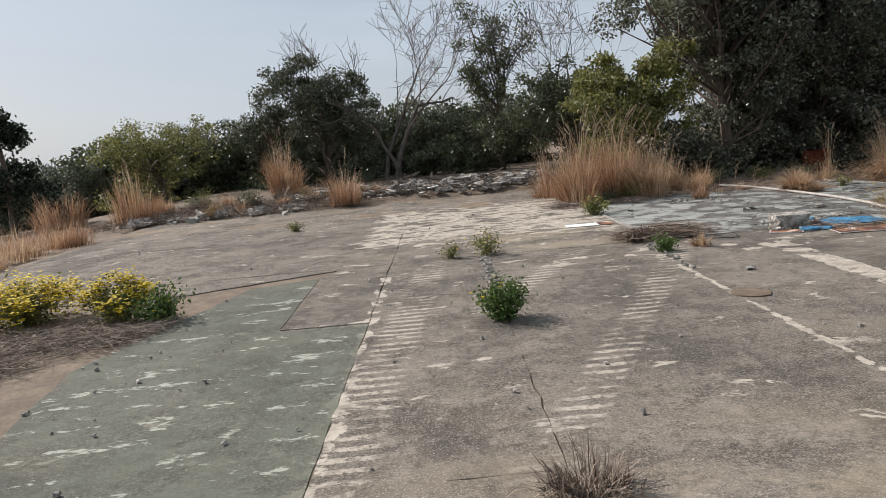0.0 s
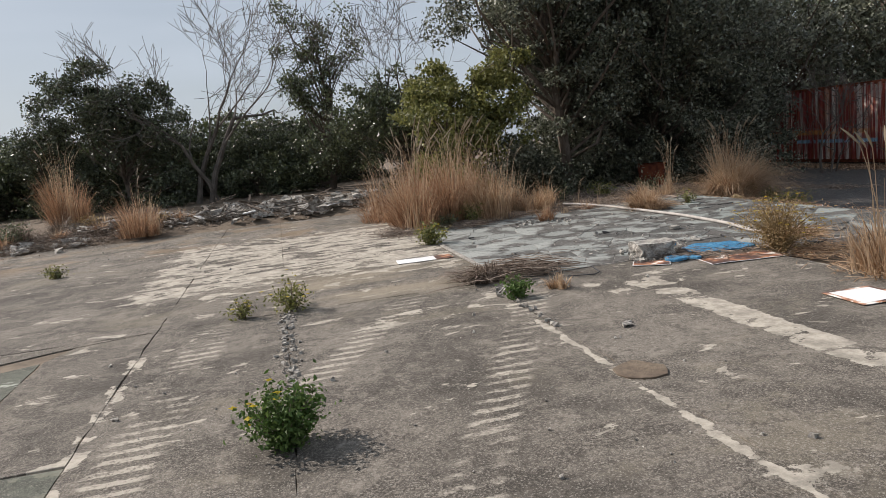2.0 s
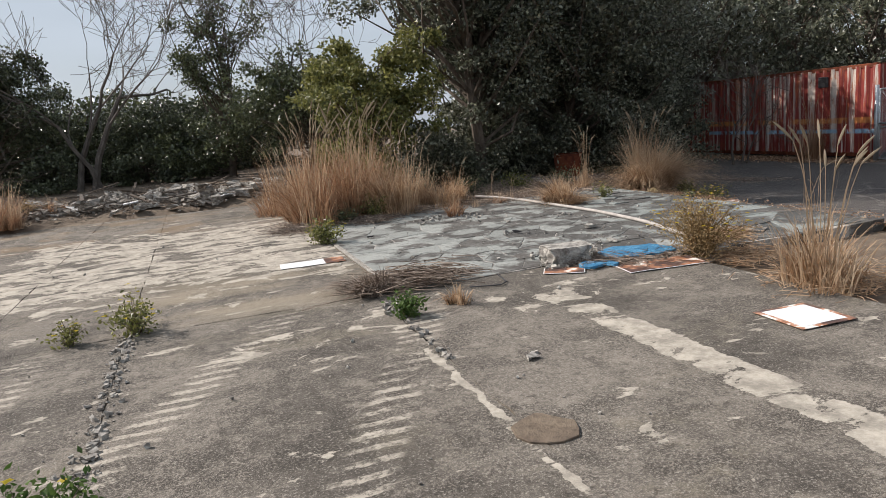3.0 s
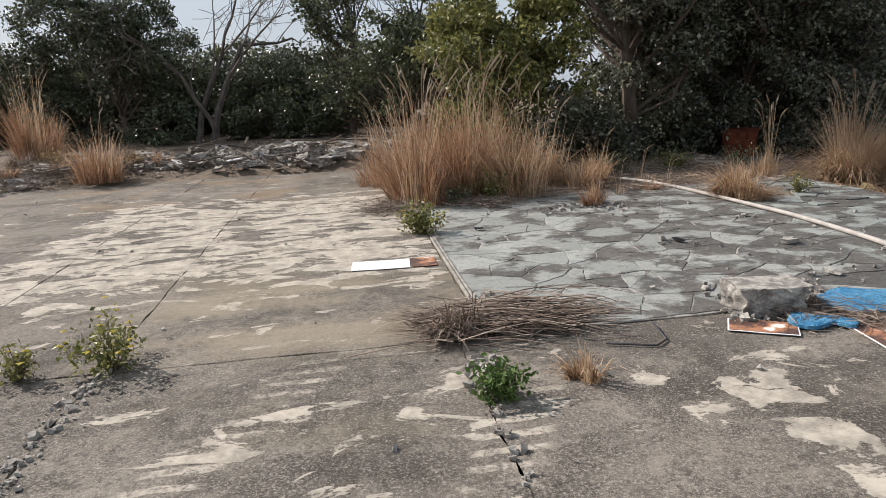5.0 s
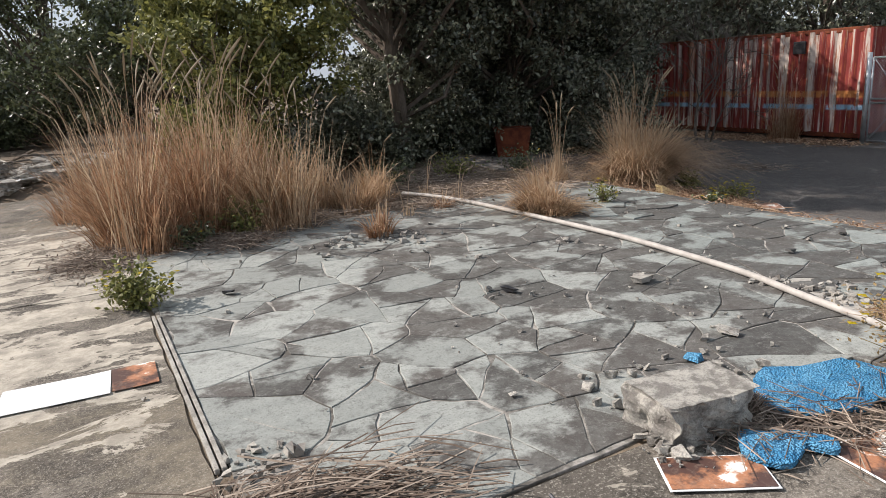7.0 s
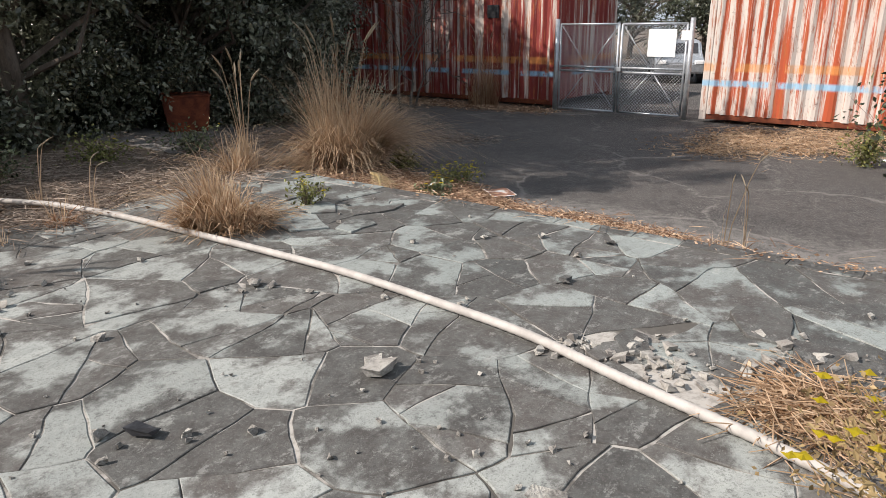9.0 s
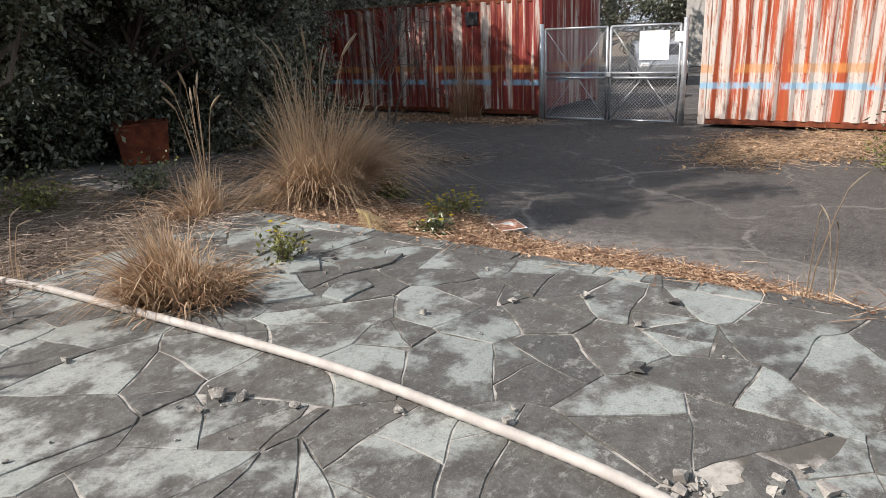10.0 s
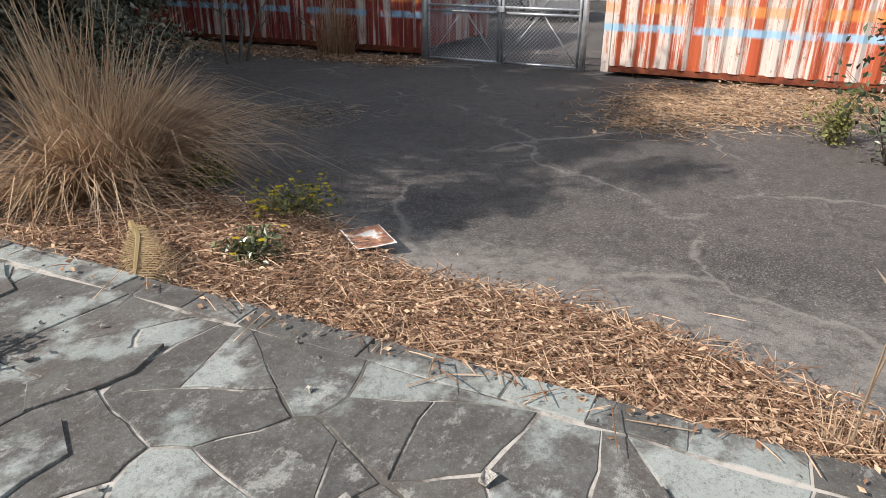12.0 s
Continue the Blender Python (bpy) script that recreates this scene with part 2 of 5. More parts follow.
def old_asphalt():
    m = Nodes("old_asphalt", 0.88, 0, 0.3)
    x, y, z = m.xyz()
    big, grit, fine = m.noise(0.45, 6, 0.6), m.noise(85, 4, 0.8), m.noise(9, 8, 0.7)
    c = m.mix(m.step(big, 0.38, 0.62), (0.042, 0.038, 0.036), (0.074, 0.066, 0.061))
    # greyer and gravelly towards the terrace, where the binder has gone
    near = m.math("SUBTRACT", 1.0, m.step(m.math("ADD", x, m.math("MULTIPLY", fine, 1.6)), 11.2, 12.3))
    c = m.mix(m.math("MULTIPLY", near, 0.8), c, (0.24, 0.225, 0.205))
    c = m.mix(m.math("MULTIPLY", m.step(m.noise(2.2, 10, 0.75), 0.48, 0.6), 0.5), c, (0.045, 0.041, 0.04))
    c = m.mix(m.math("MULTIPLY", m.step(m.noise(28, 6, 0.85), 0.54, 0.62), 0.4), c, (0.20, 0.18, 0.16))
    c = m.mix(m.math("MULTIPLY", m.step(grit, 0.5, 0.62), 0.6), c, (0.22, 0.205, 0.19))
    c = m.mix(m.math("MULTIPLY", m.step(m.noise(130, 2, 0.7), 0.52, 0.66), 0.6), c, (0.03, 0.028, 0.027))
    c = m.mix(m.math("MULTIPLY", m.step(m.noise(55, 4, 0.8), 0.56, 0.60), 0.7), c, (0.27, 0.25, 0.23))
    c = m.mix(m.math("MULTIPLY", m.step(m.noise(6, 9, 0.8), 0.50, 0.6), 0.45), c, (0.03, 0.028, 0.027))
    v = m.n.new("ShaderNodeTexVoronoi")
    v.feature = "DISTANCE_TO_EDGE"
    v.inputs["Scale"].default_value = 0.36
    warp, mp = m.n.new("ShaderNodeVectorMath"), m.n.new("ShaderNodeTexNoise")
    mp.inputs["Scale"].default_value, mp.inputs["Detail"].default_value = 1.6, 6
    m.l.new(m.pos, mp.inputs["Vector"])
    warp.operation = "MULTIPLY_ADD"
    m.l.new(mp.outputs["Color"], warp.inputs[0])
    warp.inputs[1].default_value = (0.9, 0.9, 0)
    m.l.new(m.pos, warp.inputs[2])
    m.l.new(warp.outputs[0], v.inputs["Vector"])
    crack = m.math("MULTIPLY", m.math("SUBTRACT", 1.0, m.step(v.outputs["Distance"], 0.0, 0.017)), m.step(m.math("ADD", m.math("MULTIPLY", m.noise(0.5, 4), 0.6), m.math("MULTIPLY", m.noise(14, 7, 0.8), 0.4)), 0.46, 0.54))
    c = m.mix(m.math("MULTIPLY", crack, 0.6), c, (0.24, 0.22, 0.20))
    return m.done(c, m.math("ADD", grit, fine), 0.6, 0.01)


def blue_foam():
    """Coarse granules pressed together."""
    m = Nodes("blue_foam", 0.8, 0, 0.3)
    v = m.n.new("ShaderNodeTexVoronoi")
    v.inputs["Scale"].default_value = 95.0
    m.l.new(m.pos, v.inputs["Vector"])
    c = m.mix(m.step(m.noise(9, 6, 0.7), 0.4, 0.65), (0.06, 0.28, 0.52), (0.18, 0.48, 0.74))
    c = m.mix(m.math("MULTIPLY", m.step(v.outputs["Distance"], 0.35, 0.8), 0.6), c, (0.03, 0.13, 0.27))
    c = m.mix(m.math("MULTIPLY", m.step(m.noise(6, 8, 0.75), 0.6, 0.68), 0.5), c, (0.30, 0.27, 0.22))
    return m.done(c, m.math("SUBTRACT", 1.0, v.outputs["Distance"]), 1.0, 0.02)


def rusty(name, base, white, amount):
    m = Nodes(name, 0.65, 0.0, 0.35)
    x, y, z = m.xyz()
    # Rust and paint streaks; the dark ones also paint in the corrugations' shadows.
    streak_and_shade, fine, patch = m.noise(4.6, 8, 0.68, (1, 1, 0.04)), m.noise(18, 8, 0.75, (1, 1, 0.10)), m.noise(1.1, 5, 0.6, (1, 1, 0.25))
    c = m.mix(m.step(streak_and_shade, 0.42 + 0.1 * (1 - amount), 0.5 + 0.1 * (1 - amount)), base, white)
    c = m.mix(m.math("MULTIPLY", m.step(fine, 0.52, 0.62), 0.8), c, (0.34, 0.10, 0.035))
    c = m.mix(m.math("MULTIPLY", m.step(patch, 0.55, 0.7), 0.6), c, (0.45, 0.16, 0.05))
    c = m.mix(m.math("MULTIPLY", m.step(m.noise(8, 8, 0.75), 0.58, 0.68), 0.7), c, (0.09, 0.03, 0.018))
    worn = m.step(m.noise(2.4, 6, 0.7, (1, 1, 0.4)), 0.40 + 0.1 * (0.7 - amount), 0.5 + 0.1 * (0.7 - amount))
    c = m.mix(m.math("MULTIPLY", m.band(z, 0.20, 0.32, 0.03), m.math("MULTIPLY", worn, 0.9)), c, (0.26, 0.46, 0.62))
    c = m.mix(m.math("MULTIPLY", m.band(z, 0.50, 0.66, 0.03), m.math("MULTIPLY", worn, 0.6)), c, (0.62, 0.27, 0.07))
    return m.done(c, fine, 0.3, 0.006)


CONC = concrete("weathered_concrete", (0.092, 0.080, 0.068), (0.164, 0.145, 0.122), (0.58, 0.525, 0.44))
CONC_GREEN = concrete("green_stained_concrete", (0.10, 0.10, 0.085), (0.15, 0.145, 0.12), (0.36, 0.34, 0.27), 0.9)
SLATE = slate()
MORTAR = simple("paving_mortar", (0.09, 0.082, 0.072), (0.40, 0.375, 0.34), 2.2, bump=0.7, lo=0.44, hi=0.56, c=(0.13, 0.12, 0.105))
ASPHALT = old_asphalt()
SOIL = simple("dry_soil", (0.13, 0.098, 0.072), (0.21, 0.165, 0.12), 2.5, bump=0.8, dist=0.03)
GRAVEL = simple("crumbled_concrete", (0.22, 0.20, 0.18), (0.40, 0.38, 0.34), 9, bump=0.6)
RUBBLE = simple("broken_concrete", (0.27, 0.25, 0.225), (0.56, 0.53, 0.475), 11, bump=1.0, dist=0.03, lo=0.42, hi=0.58)
STRAW = plant("dry_straw", (0.33, 0.20, 0.11), (0.80, 0.60, 0.41), None, thin=0.42, dim=0.45)
STRAW_RED = plant("russet_grass", (0.28, 0.145, 0.08), (0.66, 0.45, 0.29), (0.31, 0.15, 0.08), thin=0.38)
STRAW_PALE = plant("pale_grass", (0.48, 0.34, 0.22), (0.72, 0.58, 0.42), (0.46, 0.30, 0.18), thin=0.42, dim=0.3)
DEAD = plant("grey_dead_stems", (0.16, 0.118, 0.092), (0.50, 0.41, 0.33), None, 0.7, 0.25, 0.1, 0.15)
LITTER = plant("brown_leaf_litter", (0.23, 0.125, 0.075), (0.72, 0.52, 0.35), None, 0.7, 0.25, 0.2, 0.05)
PLUME = plant("seed_plume", (0.58, 0.47, 0.33), (0.74, 0.64, 0.48), thin=0.4)
LEAF_DARK = plant("dark_evergreen_leaf", (0.035, 0.045, 0.022), (0.19, 0.22, 0.12), (0.04, 0.046, 0.024), 0.34, 0.6, 0.14, 0.2)
# Brighter copy of LEAF_DARK for the wood; pale leaves paint in sun glints.
LEAF_WOOD_GLINTS = plant("glossy_evergreen_leaf_glints", (0.045, 0.053, 0.026), (0.44, 0.46, 0.33), (0.05, 0.056, 0.03), 0.4, 0.9, 0.26, 0.4)
LEAF_MID = plant("evergreen_leaf", (0.042, 0.056, 0.022), (0.22, 0.25, 0.12), (0.055, 0.06, 0.028), 0.34, 0.7, 0.2, 0.15)
DRY_BUSH = plant("dry_bush_twig", (0.25, 0.165, 0.075), (0.55, 0.40, 0.21), (0.27, 0.20, 0.085))
LEAF_LIGHT = plant("light_green_leaf", (0.10, 0.115, 0.032), (0.38, 0.37, 0.12), (0.14, 0.14, 0.05), 0.45, 0.5, 0.32, 0.05)
LEAF_FRESH = plant("fresh_weed_leaf", (0.07, 0.13, 0.03), (0.15, 0.22, 0.06), None, 0.55, 0.3)
NEEDLE = plant("pine_needle", (0.02, 0.032, 0.02), (0.05, 0.065, 0.04))
PETAL = plant("yellow_petal", (0.62, 0.46, 0.01), (0.74, 0.60, 0.02), thin=0.3)
BARK = simple("bark", (0.085, 0.065, 0.05), (0.16, 0.13, 0.105), 8, (1, 1, 0.3), bump=0.8)
BARK_PALE = simple("pale_bark", (0.085, 0.072, 0.062), (0.165, 0.142, 0.122), 6, (1, 1, 0.4), bump=0.5)
RUST_RED = rusty("red_rusted_paint", (0.21, 0.030, 0.025), (0.52, 0.45, 0.40), 0.3)
RUST_WHITE = rusty("white_and_rust_paint", (0.38, 0.075, 0.03), (0.56, 0.50, 0.45), 0.7)
RUST = simple("rust", (0.10, 0.026, 0.014), (0.22, 0.06, 0.026), 6, bump=0.5)
GALV = simple("galvanised_steel", (0.42, 0.44, 0.46), (0.58, 0.60, 0.62), 12, rough=0.45, metal=0.7, bump=0.1, c=(0.36, 0.37, 0.38))
BLUE = blue_foam()
HOSE = simple("grey_white_hose", (0.34, 0.315, 0.29), (0.46, 0.43, 0.395), 8, rough=0.6, bump=0.2, c=(0.42, 0.38, 0.34))
WHITE = simple("white_sheet", (0.74, 0.74, 0.73), (0.84, 0.84, 0.83), 5, rough=0.5, bump=0.05, c=(0.68, 0.67, 0.65))
WALLC = simple("retaining_concrete", (0.30, 0.29, 0.27), (0.42, 0.41, 0.38), 1.2, bump=0.4)
STEEL_DARK = simple("dark_metal", (0.05, 0.05, 0.055), (0.09, 0.09, 0.095), 10, rough=0.5, metal=0.6, bump=0.2)


def stained_print():
    m = Nodes("stained_print", 0.5, 0, 0.4)
    n, fine = m.noise(4, 7, 0.65), m.noise(40, 5, 0.7)
    c = m.mix(m.step(n, 0.44, 0.55), (0.085, 0.045, 0.036), (0.42, 0.19, 0.10))
    c = m.mix(m.step(n, 0.55, 0.6), c, (0.80, 0.76, 0.70))
    return m.done(m.mix(m.math("MULTIPLY", m.step(fine, 0.5, 0.65), 0.25), c, (0.30, 0.24, 0.19)), n, 0.1)


PRINT = stained_print()


# ---- builders ----
def part(name, bm, material, parent, label=""):
    me = bpy.data.meshes.new(name)
    bm.to_mesh(me)
    bm.free()
    me.materials.append(material)
    ob = new(name, me)
    ob.parent = parent
    return tagged(ob, label)


def pmesh(name, V, F, material, parent=None, label="", smooth=False):
    me = bpy.data.meshes.new(name)
    me.from_pydata([tuple(map(float, v)) for v in V], [], [tuple(map(int, f)) for f in F])
    me.materials.append(material)
    if smooth:
        me.polygons.foreach_set("use_smooth", [True] * len(me.polygons))
    ob = new(name, me)
    ob.parent = parent
    return tagged(ob, label)


def thing(name, x, y, z=0.0, label="", category="", group="", kind="", rz=0.0):
    ob = new(name)
    ob.matrix_basis = pose(x, y, z, 0, 0, rz)
    return tagged(ob, label, category, group, kind)


def box(bm, c, s, m=None, bevel=0.0):
    r = bmesh.ops.create_cube(bm, size=1.0, matrix=(m or Matrix()) @ Matrix.Translation(c) @ Matrix.Diagonal((*s, 1)))
    if bevel:
        es = list({e for v in r["verts"] for e in v.link_edges})
        bmesh.ops.bevel(bm, geom=es, offset=bevel, segments=1, affect="EDGES")


def tube_rows(pts, radii, sides=6, V=None, F=None):
    """Adds a tube along pts to the lists V and F."""
    V, F = ([] if V is None else V), ([] if F is None else F)
    pts = [Vector(p) for p in pts]
    base = len(V)
    for i, p in enumerate(pts):
        d = (pts[min(i + 1, len(pts) - 1)] - pts[max(i - 1, 0)]).normalized()
        u = d.orthogonal().normalized() if i == 0 else (u - d * u.dot(d)).normalized()
        w = d.cross(u)
        for k in range(sides):
            a = 2 * math.pi * k / sides
            V.append(p + (u * math.cos(a) + w * math.sin(a)) * radii[i])
    for i in range(len(pts) - 1):
        for k in range(sides):
            a, b = base + i * sides + k, base + i * sides + (k + 1) % sides
            F.append((a, b, b + sides, a + sides))
    F.append(tuple(base + k for k in reversed(range(sides))))
    F.append(tuple(base + (len(pts) - 1) * sides + k for k in range(sides)))
    return V, F


def blades(rs, n, radius, height, spread, width, droop=0.45, hmin=0.25):
    """Thin tapering blades that rise in a few bunches from a disc and lean outwards."""
    k = max(3, int(5 + 8 * radius))
    ca, cr = rs.uniform(0, 2 * np.pi, k), radius * np.sqrt(rs.uniform(0, 1, k))
    ch, cl = rs.uniform(0.55, 1.15, k), np.abs(rs.normal(0.8, 0.5, k))
    b = rs.randint(0, k, n)
    px = cr[b] * np.cos(ca[b]) + rs.normal(0, 0.22 * radius, n)
    py = cr[b] * np.sin(ca[b]) + rs.normal(0, 0.22 * radius, n)
    a, r = np.arctan2(py, px), np.minimum(np.hypot(px, py), radius * 1.15)
    L = height * ch[b] * (hmin + (1.1 - hmin) * rs.uniform(0, 1, n) ** 0.8) * (1 - 0.25 * (r / radius) ** 2)
    lean_a = np.where(rs.uniform(0, 1, n) < 0.75, ca[b] + rs.normal(0, 0.55, n), rs.uniform(0, 2 * np.pi, n))
    lean = spread * (0.5 + 0.5 * r / radius) * (0.55 * cl[b] + 0.75 * np.abs(rs.normal(0.5, 0.6, n)))
    out = np.stack([np.cos(lean_a), np.sin(lean_a), np.zeros(n)], 1)
    side = np.stack([-np.sin(lean_a + rs.normal(0, 0.8, n)), np.cos(lean_a), np.zeros(n)], 1)
    base = np.stack([r * np.cos(a), r * np.sin(a), np.zeros(n)], 1)
    up = np.array([0, 0, 1.0])
    V = np.zeros((n, 7, 3))
    for k, s in enumerate((0.0, 0.4, 0.75, 1.0)):
        p = base + out * (L * lean * (0.45 * s + 0.55 * s * s))[:, None] + up * (L * (s - droop * lean * s ** 3))[:, None]
        wd = width * (1 - 0.75 * s)
        if k < 3:
            V[:, 2 * k], V[:, 2 * k + 1] = p - side * wd, p + side * wd
        else:
            curl = rs.uniform(0, 2 * np.pi, n)
            k2 = (L * rs.uniform(0.02, 0.16, n))[:, None]
            V[:, 6] = p + np.stack([np.cos(curl), np.sin(curl), -0.8 * np.ones(n)], 1) * k2
    o = (np.arange(n) * 7)[:, None]
    F = [tuple(q) for q in np.concatenate([o + [0, 1, 3, 2], o + [2, 3, 5, 4]]).tolist()] + [tuple(q) for q in (o + [4, 5, 6]).tolist()]
    return V.reshape(-1, 3).tolist(), F


def leaf_quads(rs, C, size, flat=0.0):
    """Small folded leaves at the points C."""
    n = len(C)
    d = rs.normal(0, 1, (n, 3))
    d[:, 2] = d[:, 2] * (1 - flat) - 0.15
    d /= np.linalg.norm(d, axis=1)[:, None]
    e = np.cross(d, rs.normal(0, 1, (n, 3)))
    e /= np.linalg.norm(e, axis=1)[:, None] + 1e-9
    s = (size * rs.uniform(0.6, 1.3, n))[:, None]
    nrm = np.cross(d, e)
    V = np.stack([C, C + d * s * 0.5 + e * s * 0.28 + nrm * s * 0.08, C + d * s, C + d * s * 0.5 - e * s * 0.28 + nrm * s * 0.08], 1)
    F = (np.arange(n)[:, None] * 4 + [0, 1, 2, 3]).tolist()
    return V.reshape(-1, 3).tolist(), F


def branch(rs, p, d, length, r, depth, V, F, tips, wander=0.22, fork=3, shrink=0.68, rise=0.15, sides=5):
    """A limb that tapers and forks; the ends of its twigs go to tips."""
    pts, radii = [p.copy()], [r]
    steps = 3 if depth > 1 else 2
    for i in range(steps):
        d = (d + Vector(rs.normal(0, wander, 3)) + Vector((0, 0, rise * 0.4))).normalized()
        p = p + d * (length / steps)
        pts.append(p.copy())
        radii.append(max(0.008, r * (1 - 0.42 * (i + 1) / steps)))
        if depth <= 1:
            tips.append(p.copy())
    tube_rows(pts, radii, sides if depth > 1 else 3, V, F)
    if depth == 0:
        return
    for k in range(fork):
        at = pts[-1] if k < 2 else pts[max(1, len(pts) - 2)]
        nd = (d + Vector(rs.normal(0, 0.55, 3)) + Vector((0, 0, rise))).normalized()
        branch(rs, at, nd, length * shrink * rs.uniform(0.75, 1.15), radii[-1] * (0.8 if k == 0 else 0.62), depth - 1, V, F, tips, wander, fork, shrink, rise, max(3, sides - 1))


def bare_tree(x, y, h, seed, label, stems=2, depth=5):
    rs = np.random.RandomState(seed)
    t = thing("bare_tree", x, y, ground_z(x, y) - 0.05, label, "tree")
    tips = []
    for k in range(stems):
        d = Vector((rs.uniform(-0.35, 0.35), rs.uniform(-0.2, 0.2), 1)).normalized()
        V, F = [], []
        branch(rs, Vector((0.35 * k, 0, 0)), d, h * 0.34, h * 0.0135, depth, V, F, tips, 0.15, 3, 0.76, 0.10, 6)
        zmax = max(v.z for v in V)
        pmesh("stem", [v * (h * (1 - 0.08 * k) / zmax) for v in V], F, BARK_PALE, t)
    return t


def leafy_tree(x, y, h, rad, seed, mat, label, leaves=14000, size=0.09, low=0.12, clumps=90, trunk=BARK, name="evergreen_tree", sparse=1.0):
    """Trunk and limbs that reach out to clumps of small leaves."""
    rs = np.random.RandomState(seed)
    t = thing(name, x, y, ground_z(x, y) - 0.05, label, "tree" if h > 2.2 else "shrub")
    V, F = [], []
    r0 = 0.018 * h + 0.01
    top = Vector((rs.uniform(-0.1, 0.1) * rad, rs.uniform(-0.1, 0.1) * rad, h * 0.8))
    mid = Vector((rs.uniform(-0.15, 0.15) * rad, rs.uniform(-0.15, 0.15) * rad, h * 0.4))
    tube_rows([(0, 0, 0), mid * 0.5, mid, top], [r0, r0 * 0.8, r0 * 0.6, r0 * 0.2], 7, V, F)
    lobes = [(Vector((rs.uniform(-0.58, 0.58) * rad, rs.uniform(-0.58, 0.58) * rad, h * rs.uniform(low + 0.08, 0.84))), rad * rs.uniform(0.4, 0.62)) for _ in range(11)]
    cs = []
    for k in range(clumps):
        c, lr = lobes[k % len(lobes)]
        d = Vector(rs.normal(0, 1, 3)).normalized()
        q = c + Vector((d.x * lr, d.y * lr, d.z * min(lr, h * 0.24))) * rs.uniform(0.6, 1.08)
        q.z = min(max(q.z, h * low), h * 0.97)
        cs.append(q)
        if k % 2 == 0:
            z0 = q.z * rs.uniform(0.35, 0.75)
            s = mid * (z0 / mid.z) if z0 < mid.z else mid.lerp(top, (z0 - mid.z) / (top.z - mid.z))
            s = s if s.z < top.z else top
            bend = s.lerp(q, 0.5) + Vector(rs.normal(0, 0.12 * rad, 3))
            tube_rows([s, bend, q], [r0 * 0.32, r0 * 0.2, r0 * 0.07], 4, V, F)
    pmesh("trunk", V, F, trunk, t)
    n = leaves // clumps
    balls = []
    for q in cs:
        d = rs.normal(0, 1, (n, 3))
        d /= np.linalg.norm(d, axis=1)[:, None]
        d *= (rs.uniform(0, 1, n) ** 0.45)[:, None] * np.array([1, 1, 0.7]) * (0.20 + 0.085 * rad) * rs.uniform(0.7, 1.4)
        balls.append(np.array(q)[None] + d)
    C = np.concatenate(balls)
    C[:, 2] = np.maximum(C[:, 2], 0.12)
    LV, LF = leaf_quads(rs, C, size)
    pmesh("crown", LV, LF, mat, t)
    return t


def grass_tuft(x, y, h, radius, n, seed, mat=None, label="", spread=0.55, plumes=0, ph=1.35, width=0.006, group="dry grass tufts"):
    rs = np.random.RandomState(seed)
    t = thing("grass_tuft", x, y, ground_z(x, y) - 0.01, label or "dense tuft of dry russet pampas grass", "grass", group)
    V, F = blades(rs, n, radius, h, spread, width)
    V2, F2 = blades(rs, n // 4, radius * 1.05, h * 0.42, spread * 1.5, width)
    V3, F3 = blades(rs, max(6, n // 9), radius * 0.85, h * 1.25, spread * 0.45, width * 0.9, 0.2, 0.6)
    o2 = len(V)
    tagged(pmesh("culm", V3, F3, STRAW_PALE if mat is not DEAD else DEAD, t), kind="stuff")
    pmesh("foliage", V + V2, F + [tuple(i + o2 for i in f) for f in F2], mat or STRAW_RED, t)
    for k in range(plumes):
        a, r = rs.uniform(0, 2 * np.pi), radius * 0.6 * rs.uniform(0.1, 1)
        lean = rs.uniform(0.08, 0.28)
        H = h * ph * rs.uniform(0.8, 1.05)
        b = Vector((r * math.cos(a), r * math.sin(a), 0))
        o = Vector((math.cos(a + rs.normal(0, 0.6)), math.sin(a), 0))
        P = [b + o * (lean * H * s * s) + Vector((0, 0, H * s)) for s in (0, 0.35, 0.7, 0.85)]
        stem = pmesh("stem", *tube_rows(P, [0.0055, 0.005, 0.004, 0.003], 3), STRAW_PALE, t)
        e, tip = P[-1], P[-1] + o * (lean * H * 0.3 + 0.05) + Vector((0, 0, H * 0.13))
        hang = o * 0.02 - Vector((0, 0, 0.02))
        PP = [e.lerp(tip, s) + hang * (s * s) for s in (0.0, 0.2, 0.45, 0.7, 0.88, 1.0)]
        pmesh("plume", *tube_rows(PP, [r * (1.0 if h > 0.5 else 0.45) for r in (0.004, 0.010, 0.012, 0.010, 0.006, 0.001)], 5), PLUME, stem)
    return t


